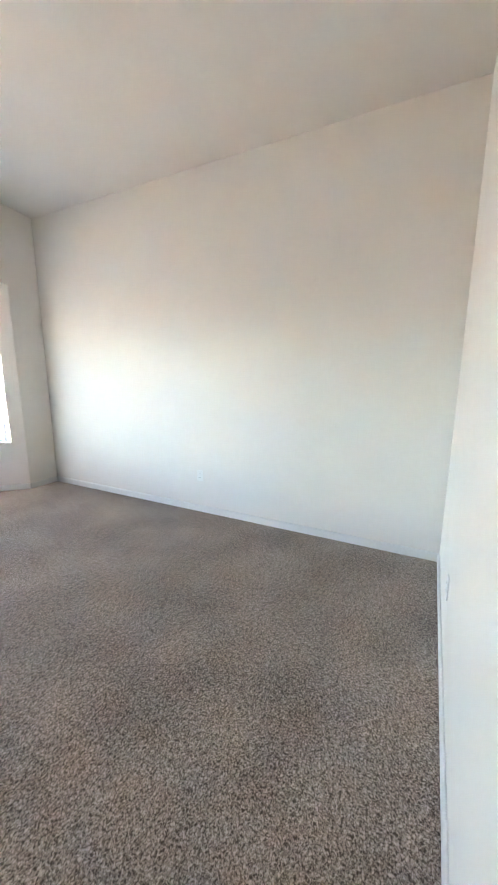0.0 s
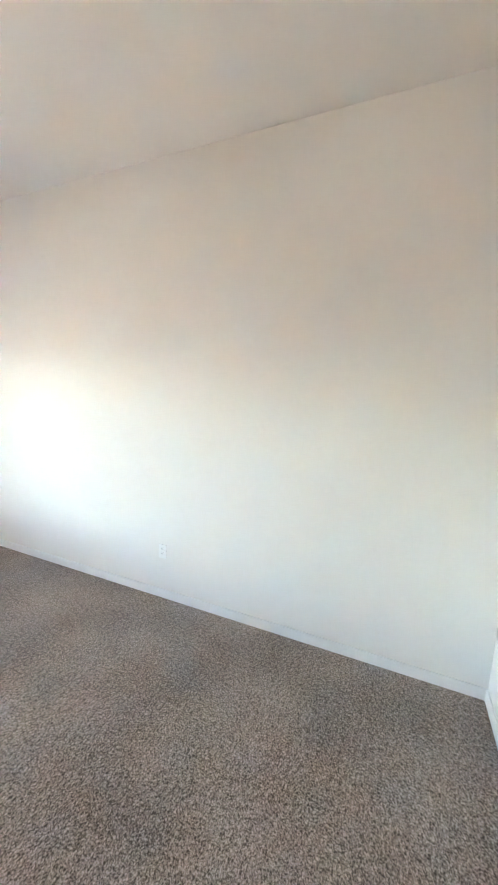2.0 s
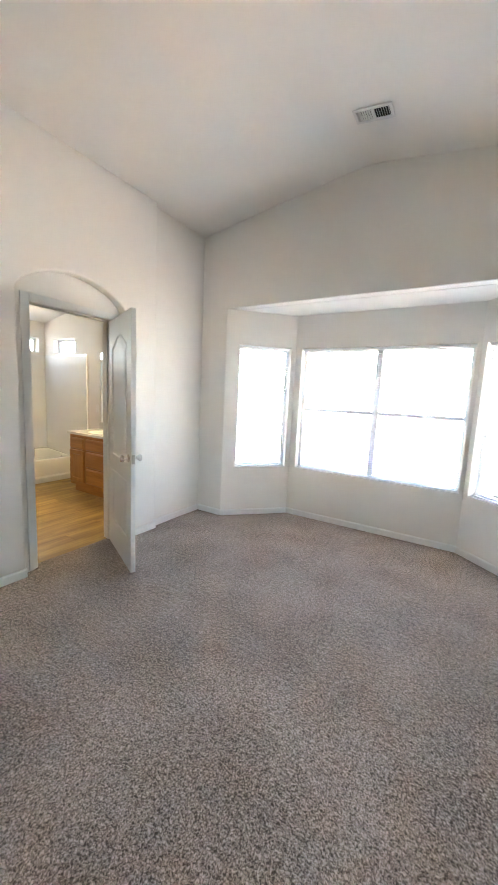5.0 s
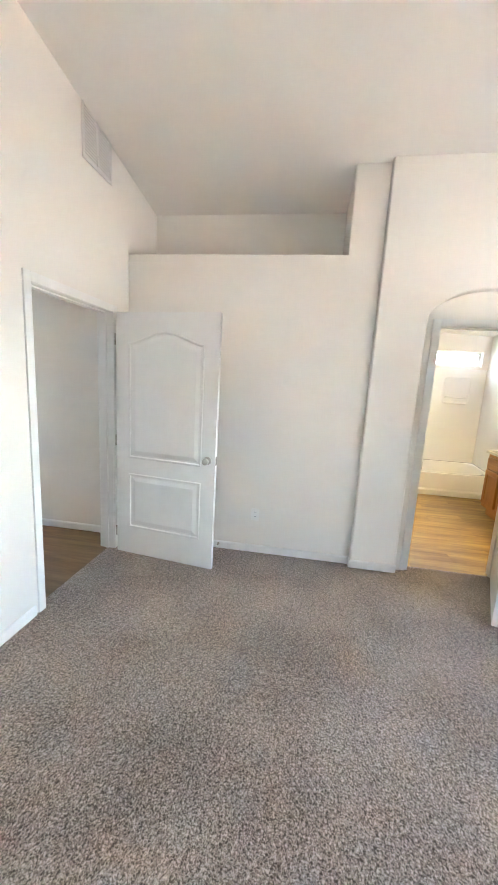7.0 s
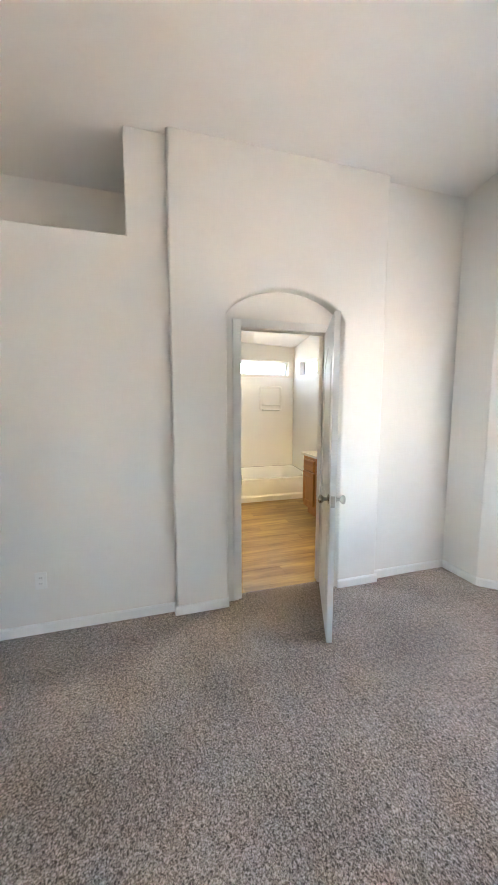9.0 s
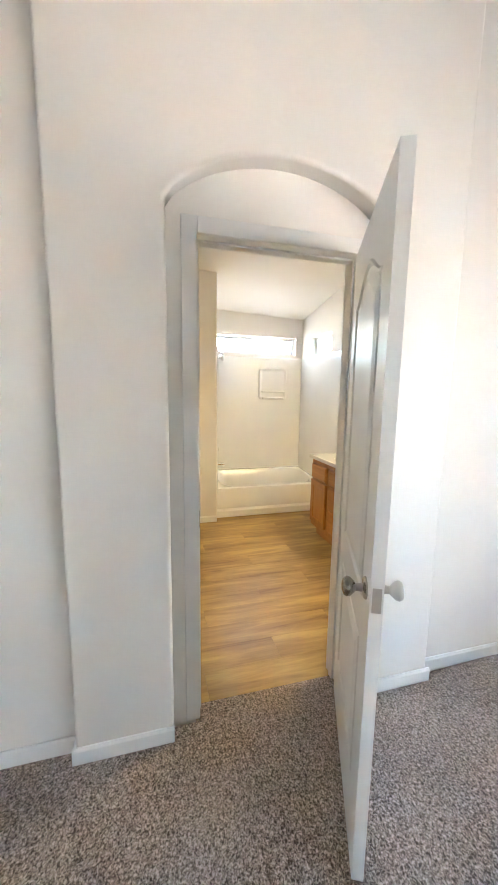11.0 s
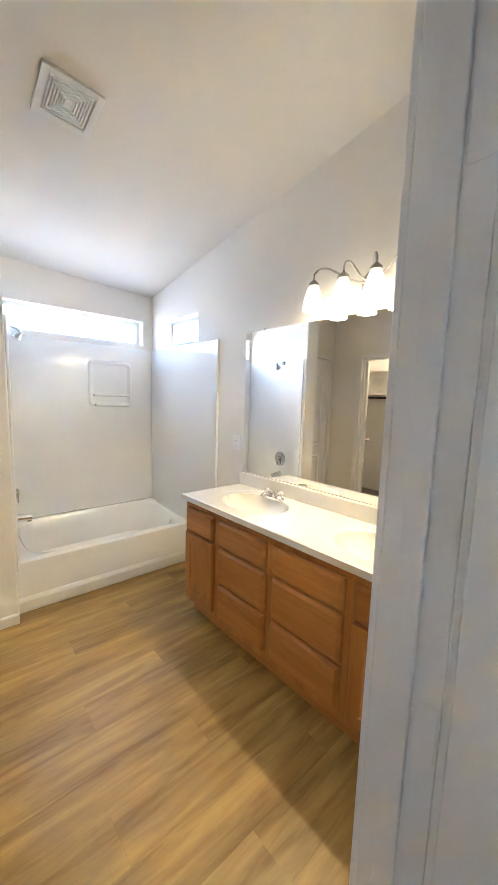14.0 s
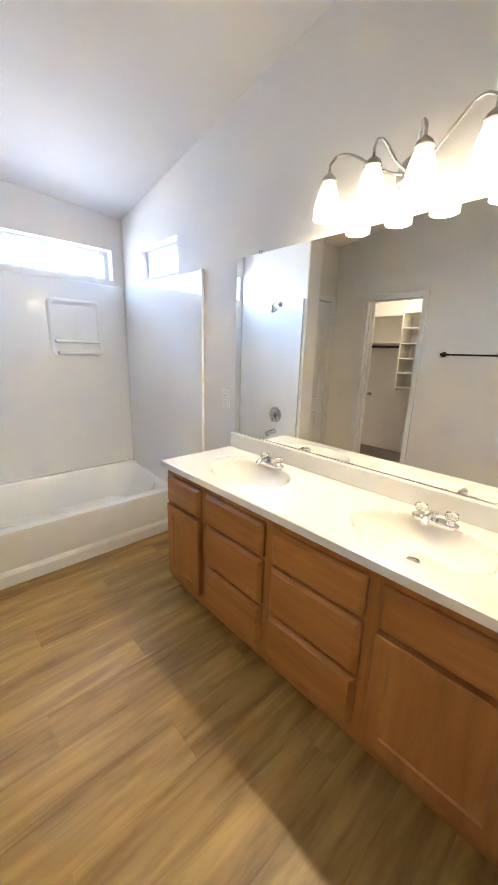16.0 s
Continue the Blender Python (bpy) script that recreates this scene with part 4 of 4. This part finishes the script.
# light bar
lamp = thing("vanity_light", "four-light vanity fixture with lit opal glass shades", "wall lamp")
LC = sum(LAMP_XS) / 4
bm = bmesh.new()
lathe(bm, [(0.062, 0), (0.062, 0.006), (0.05, 0.018), (0.02, 0.026), (0, 0.028)], 28, pose(LC, B_N - 0.001, LAMP_Z + 0.045, 90))
part("backplate", bm, NICKEL, lamp, smooth=True)
for lx in LAMP_XS:
    bm = bmesh.new()
    lathe(bm, [(0.021, 0.057), (0.029, 0.045), (0.039, 0.018), (0.047, -0.012), (0.052, -0.045), (0.053, -0.076), (0.049, -0.076), (0.048, -0.045), (0.043, -0.012), (0.035, 0.018), (0.025, 0.042), (0.018, 0.053)],
          28, pose(lx, LAMP_Y, LAMP_Z))
    part("shade", bm, SHADE, lamp, "glowing opal glass bell shade", smooth=True)
    bm = bmesh.new()
    lathe(bm, [(0.033, 0.054), (0.026, 0.07), (0.012, 0.082), (0.006, 0.088), (0, 0.089)], 20, pose(lx, LAMP_Y, LAMP_Z))
    part("socket_cap", bm, NICKEL, lamp, smooth=True)
    bm = bmesh.new()
    sx0 = LC + 0.12 * (lx - LC)
    pts = []
    for i in range(21):
        u = i / 20
        x = sx0 + (lx - sx0) * min(1, u * 1.12)
        y = (B_N - 0.02) + (LAMP_Y - B_N + 0.02) * min(1, u * 1.25) ** 0.8
        z = LAMP_Z + 0.045 + 0.04 * u + 0.055 * math.sin(math.pi * u) ** 1.3 * u + 0.035 * math.sin(math.pi * u ** 2.2)
        pts.append((x, y, z))
    pts.append((lx, LAMP_Y, LAMP_Z + 0.08))
    tube(bm, pts, 0.0055, 8)
    part("arm", bm, NICKEL, lamp, smooth=True)

# ---- small fixtures ----


def wall_plate(name, label, at, rx, rz, kind="outlet"):
    top = thing(name, label, "wall plate")
    top.matrix_basis = pose(*at, rx, 0, rz)
    part("plate", boxes((-0.035, 0.035, -0.006, 0, -0.057, 0.057)), PLATE, top, bevel=0.003)
    if kind == "outlet":
        for dz in (-0.02, 0.02):
            part("socket", boxes((-0.017, 0.017, -0.0085, -0.005, dz - 0.014, dz + 0.014)), PLATE, top, bevel=0.003)
            for dx in (-0.006, 0.006):
                part("slot", boxes((dx - 0.001, dx + 0.001, -0.009, -0.0083, dz - 0.004, dz + 0.006)), DARK, top)
    else:
        part("rocker", boxes((-0.014, 0.014, -0.010, -0.005, -0.03, 0.03)), PLATE, top, bevel=0.003)
    return top


wall_plate("wall_outlet", "white wall outlet low on the bedroom wall", (X_W, 1.227, 0.361), 0, 90)
wall_plate("wall_outlet", "white wall outlet low on the plain bedroom wall", (X_E, 2.198, 0.386), 0, -90)
wall_plate("wall_outlet", "white wall outlet low beside the entry corner", (2.75, 0.0, 0.36), 0, 180)
wall_plate("wall_outlet", "white wall outlet beside the bathroom mirror", (-2.0, B_N, 1.14), 0, 0)
wall_plate("light_switch", "white rocker switch on the stub wall", (STUB_X - 0.2, STUB_A, 1.15), 0, 0, "switch")


def make_grille(name, label, w, h, at, rot, slats, frame_w=0.022, halves=1, blade_tilt=35, mat=None, two_way=False):
    top = thing(name, label, "air vent")
    top.matrix_basis = rot
    mat = mat or GRILLE
    for a, b, c, d in ((-w / 2, w / 2, h / 2 - frame_w, h / 2), (-w / 2, w / 2, -h / 2, -h / 2 + frame_w), (-w / 2, -w / 2 + frame_w, -h / 2 + frame_w, h / 2 - frame_w), (w / 2 - frame_w, w / 2, -h / 2 + frame_w, h / 2 - frame_w)):
        part("frame", boxes((a, b, c, d, 0.0, 0.010)), mat, top, bevel=0.002)
    part("backing", boxes((-w / 2 + frame_w, w / 2 - frame_w, -h / 2 + frame_w, h / 2 - frame_w, 0.0, 0.001)), DARK if two_way else SHADED_DEPTH, top)
    if halves == 2:
        part("divider", boxes((-0.008, 0.008, -h / 2 + frame_w, h / 2 - frame_w, 0.001, 0.009)), mat, top)
    if two_way:
        me = finish(boxes((-0.0065, 0.0065, -h / 2 + frame_w, h / 2 - frame_w, -0.0005, 0.0005)), "slat", mat)
        for i in range(slats):
            u = (i + 0.5) / slats
            ob = new("slat", me)
            ob.parent = top
            ob.matrix_basis = pose(-w / 2 + frame_w + (w - 2 * frame_w) * u, 0, 0.0062, 0, blade_tilt if u > 0.5 else -blade_tilt)
        return top
    bm = boxes((-w / 2 + frame_w, w / 2 - frame_w, -0.004, 0.004, -0.0006, 0.0006))
    me = finish(bm, "slat", mat)
    for i in range(slats):
        ob = new("slat", me)
        ob.parent = top
        ob.matrix_basis = pose(0, -h / 2 + frame_w + (h - 2 * frame_w) * (i + 0.5) / slats, 0.005, blade_tilt)
    return top


VENT_X, VENT_Y = 1.915, 3.93
make_grille("ceiling_register", "white supply register on the sloped bedroom ceiling", 0.27, 0.14, None,
            pose(VENT_X, VENT_Y, ceil_z(VENT_X) - 0.004, 180, math.degrees(math.atan((RIDGE_Z - EAVE_E) / (X_E - RIDGE_X))), 0), 14, halves=2, blade_tilt=-55, two_way=True)
make_grille("return_grille", "white louvred return-air grille high on the wall", 0.36, 0.36, None, pose(0.385, 0.001, 3.13, -90, 180, 0), 16, halves=2)
# exhaust fan cover: square rings
FANX, FANY = -1.82, 3.29
fan = thing("exhaust_fan", "square white exhaust fan cover on the bathroom ceiling", "exhaust fan")
fan.matrix_basis = Matrix.Translation((FANX, FANY, bath_z(FANX, FANY) - 0.0005)) @ Euler((math.atan(-0.05), -math.atan(0.165), 0)).to_matrix().to_4x4()
half = 0.125
part("cover", boxes((-half, half, -half, -half + 0.03, -0.016, 0), (-half, half, half - 0.03, half, -0.016, 0), (-half, -half + 0.03, -half + 0.03, half - 0.03, -0.016, 0), (half - 0.03, half, -half + 0.03, half - 0.03, -0.016, 0)), PLATE, fan, bevel=0.003)
part("backing", boxes((-half + 0.03, half - 0.03, -half + 0.03, half - 0.03, -0.004, -0.001)), GRILLE, fan)
r = half - 0.038
while r > 0.02:
    w = 0.007
    part("louvre_ring", boxes((-r, r, -r, -r + w, -0.014, -0.006), (-r, r, r - w, r, -0.014, -0.006), (-r, -r + w, -r + w, r - w, -0.014, -0.006), (r - w, r, -r + w, r - w, -0.014, -0.006)), PLATE, fan)
    r -= 0.0125
part("centre", boxes((-0.016, 0.016, -0.016, 0.016, -0.016, -0.004)), PLATE, fan, bevel=0.003)

bar = thing("towel_bar", "dark bronze towel bar on the bathroom wall", "towel bar", (-1.32, B_S, 1.46))
bm = bmesh.new()
tube(bm, [(-0.28, 0.06, 0), (0.28, 0.06, 0)], 0.008)
part("rod", bm, BRONZE, bar, smooth=True)
for s in (-1, 1):
    bm = bmesh.new()
    lathe(bm, [(0.026, 0), (0.024, 0.008), (0.012, 0.014), (0.011, 0.05), (0.017, 0.055), (0.015, 0.07), (0, 0.072)], 18, pose(s * 0.28, 0, 0, -90))
    part("post", bm, BRONZE, bar, smooth=True)
strike = thing("strike_plate", "nickel strike plate on the bathroom door jamb", "strike plate")
part("plate", boxes((-0.098, -0.072, DOOR_A + 0.0005, DOOR_A + 0.0025, 0.90, 0.97)), NICKEL, strike)
stop = thing("door_stop", "small white-tipped spring door stop on the baseboard", "door stop", (X_W + 0.012, 0.90, 0.045))
bm = bmesh.new()
lathe(bm, [(0.012, 0), (0.008, 0.006), (0.006, 0.06)], 12, pose(0, 0, 0, 0, 90))
part("spring", bm, NICKEL, stop)
bm = bmesh.new()
lathe(bm, [(0.009, 0.06), (0.009, 0.072), (0, 0.074)], 12, pose(0, 0, 0, 0, 90))
part("tip", bm, PLATE, stop)

# closet fittings
shelf = thing("closet_shelf", "white closet shelf with a hanging rod", "shelf")
part("upper_board", boxes((-3.395, -2.54, 0.655, 0.96, 1.96, 1.98)), SHELFW, shelf, bevel=0.002)
part("lower_board", boxes((-3.395, -2.54, 0.655, 0.96, 1.60, 1.62)), SHELFW, shelf, bevel=0.002)
bm = bmesh.new()
tube(bm, [(-3.395, 0.88, 1.55), (-2.54, 0.88, 1.55)], 0.016)
part("rod", bm, BRONZE, shelf, smooth=True)
part("cleat", boxes((-3.395, -2.54, 0.654, 0.672, 1.53, 1.60)), SHELFW, shelf)
cubby = thing("shoe_shelf", "white closet shelf tower with five bays", "shelf")
for x in (-2.53, -2.06):
    part("side", boxes((x, x + 0.018, 0.655, 0.96, 0.95, 2.05)), SHELFW, cubby, bevel=0.001)
for i in range(6):
    z = 0.99 + i * 0.2
    part("board", boxes((-2.512, -2.06, 0.655, 0.96, z, z + 0.016)), SHELFW, cubby, bevel=0.001)

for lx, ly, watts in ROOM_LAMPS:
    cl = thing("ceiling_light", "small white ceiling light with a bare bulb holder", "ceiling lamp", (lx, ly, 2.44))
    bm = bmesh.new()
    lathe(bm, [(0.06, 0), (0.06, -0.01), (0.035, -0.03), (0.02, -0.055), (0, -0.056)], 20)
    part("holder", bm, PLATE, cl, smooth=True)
# toilet
wc = thing("toilet", "white ceramic toilet against the toilet room wall", "toilet", (-0.56, 0.45, 0))
part("tank", boxes((-0.2, 0.2, -0.235, -0.04, 0.38, 0.72)), CERAMIC, wc, bevel=0.025)
part("tank_lid", boxes((-0.215, 0.215, -0.24, -0.03, 0.722, 0.76)), CERAMIC, wc, bevel=0.012)
bm = bmesh.new()
sc = Matrix.Diagonal((1, 1.25, 1, 1))
lathe(bm, [(0.11, 0), (0.115, 0.02), (0.09, 0.12), (0.11, 0.24), (0.18, 0.36), (0.185, 0.385), (0.15, 0.385), (0.12, 0.3), (0.05, 0.22), (0, 0.2)], 28, pose(0, 0.2, 0) @ sc)
part("bowl", bm, CERAMIC, wc, smooth=True)
bm = bmesh.new()
lathe(bm, [(0.195, 0.392), (0.198, 0.40), (0.19, 0.412), (0.1, 0.418), (0, 0.418)], 28, pose(0, 0.19, 0) @ sc)
part("lid", bm, CERAMIC, wc, smooth=True)
bm = bmesh.new()
tube(bm, [(-0.15, -0.035, 0.66), (-0.15, -0.02, 0.66), (-0.09, -0.015, 0.655)], 0.008)
part("flush_lever", bm, CHROME, wc)

holder = thing("paper_holder", "brushed nickel paper holder on the toilet room wall", "paper holder", (-1.15, 1.15, 0.66))
for dy in (-0.07, 0.07):
    bm = bmesh.new()
    lathe(bm, [(0.022, 0), (0.02, 0.006), (0.009, 0.01), (0.009, 0.06), (0, 0.062)], 14, pose(0, dy, 0, 0, 90))
    part("post", bm, NICKEL, holder, smooth=True)
bm = bmesh.new()
tube(bm, [(0.052, -0.075, 0), (0.052, 0.075, 0)], 0.007)
part("roller", bm, NICKEL, holder, smooth=True)

# ---- outdoors ----
bm = bmesh.new()
box(bm, -900, 900, -900, 900, -3.4, -3.2)
structure("ground", bm, SOIL, "dry tan ground around the houses", "ground")


def make_house(x, y, w, d, eave, peak, label, rz=0):
    h = thing("house", label, "house", (x, y, -3.2), rz, group="neighbouring houses")
    part("wall", boxes((-w / 2, w / 2, -d / 2, d / 2, 0, eave)), STUCCO, h)
    bm = bmesh.new()
    o = 0.5
    e = [(-w / 2 - o, -d / 2 - o), (w / 2 + o, -d / 2 - o), (w / 2 + o, d / 2 + o), (-w / 2 - o, d / 2 + o)]
    lo = [bm.verts.new((*p, eave - 0.08)) for p in e]
    md = [bm.verts.new((*p, eave + 0.1)) for p in e]
    k = max(0.3, (w - d) / 2)
    r0, r1 = bm.verts.new((-k, 0, peak)), bm.verts.new((k, 0, peak))
    bm.faces.new(lo)
    for i in range(4):
        bm.faces.new((lo[i], lo[(i + 1) % 4], md[(i + 1) % 4], md[i]))
    bm.faces.new((md[0], md[1], r1, r0))
    bm.faces.new((md[1], md[2], r1))
    bm.faces.new((md[2], md[3], r0, r1))
    bm.faces.new((md[3], md[0], r0))
    part("roof", bm, ROOFT, h, "brown tiled hip roof")
    for s in (-0.28, 0.25):
        wnd = part("window", boxes((s * w - 0.6, s * w + 0.6, -d / 2 - 0.03, -d / 2, 0.9, 2.1)), DARK, h)
        part("frame", boxes((s * w - 0.68, s * w + 0.68, -d / 2 - 0.05, -d / 2 - 0.031, 2.1, 2.18), (s * w - 0.68, s * w + 0.68, -d / 2 - 0.05, -d / 2 - 0.031, 0.82, 0.9)), VINYL, wnd)
    return h


make_house(0.4, 18.5, 11, 10, 2.6, 4.15, "single-storey tan stucco house with a brown hip roof")
make_house(-16, 24, 13, 11, 2.7, 4.6, "single-storey tan stucco house with a brown hip roof")
make_house(17, 26, 14, 11, 2.7, 4.6, "single-storey tan stucco house with a brown hip roof")
make_house(-24, 4, 11, 12, 2.7, 4.5, "single-storey tan stucco house with a brown hip roof", 90)
fence = thing("garden_wall", "tan block garden wall between the lots", "fence")
part("wall", boxes((-40, 40, 11.2, 11.4, -3.2, -1.5)), BLOCKW, fence)
part("cap", boxes((-40, 40, 11.15, 11.45, -1.5, -1.42)), BLOCKW, fence)
# own storey below, to carry the rooms
structure("house_below", boxes((-3.55, X_E + 0.12, -3.1, 5.2, -3.2, -0.08)), STUCCO, "tan stucco storey below the rooms", "wall")

# ---- floor planks of the bathroom ----
PW, PL = 0.178, 1.22
floor_b = tagged(new("floor_bath"), "honey oak vinyl plank floor in the bathroom", "floor", kind="structure")


def plank_mesh(length):
    bm = bmesh.new()
    g = 0.0002
    prism(bm, [(g, g), (PW - g, g), (PW - g, length - g), (g, length - g)], "z", -0.008, -0.0012)
    bmesh.ops.bevel(bm, geom=[e for e in bm.edges if e.verts[0].co.z > -0.002 and e.verts[1].co.z > -0.002], offset=0.0006, segments=1, affect="EDGES")
    return finish(bm, "plank", PLANK)


full = {}
x = -0.148 - PW
col = 0
while x > B_W - PW:
    y = 0.2 - PL + (col * 0.43) % PL
    y_end = B_N if x + PW < X_B + 0.01 or x < -0.4 else B_N
    while y < y_end:
        a, b = max(y, 0.2 if (x > -1.15) else B_S), min(y + PL, y_end)
        if b - a > 0.02:
            key = round(b - a, 3)
            if key not in full:
                full[key] = plank_mesh(key)
            ob = new("plank", full[key])
            ob.parent = floor_b
            ob.location = (x, a, 0)
        y += PL
    x -= PW
    col += 1
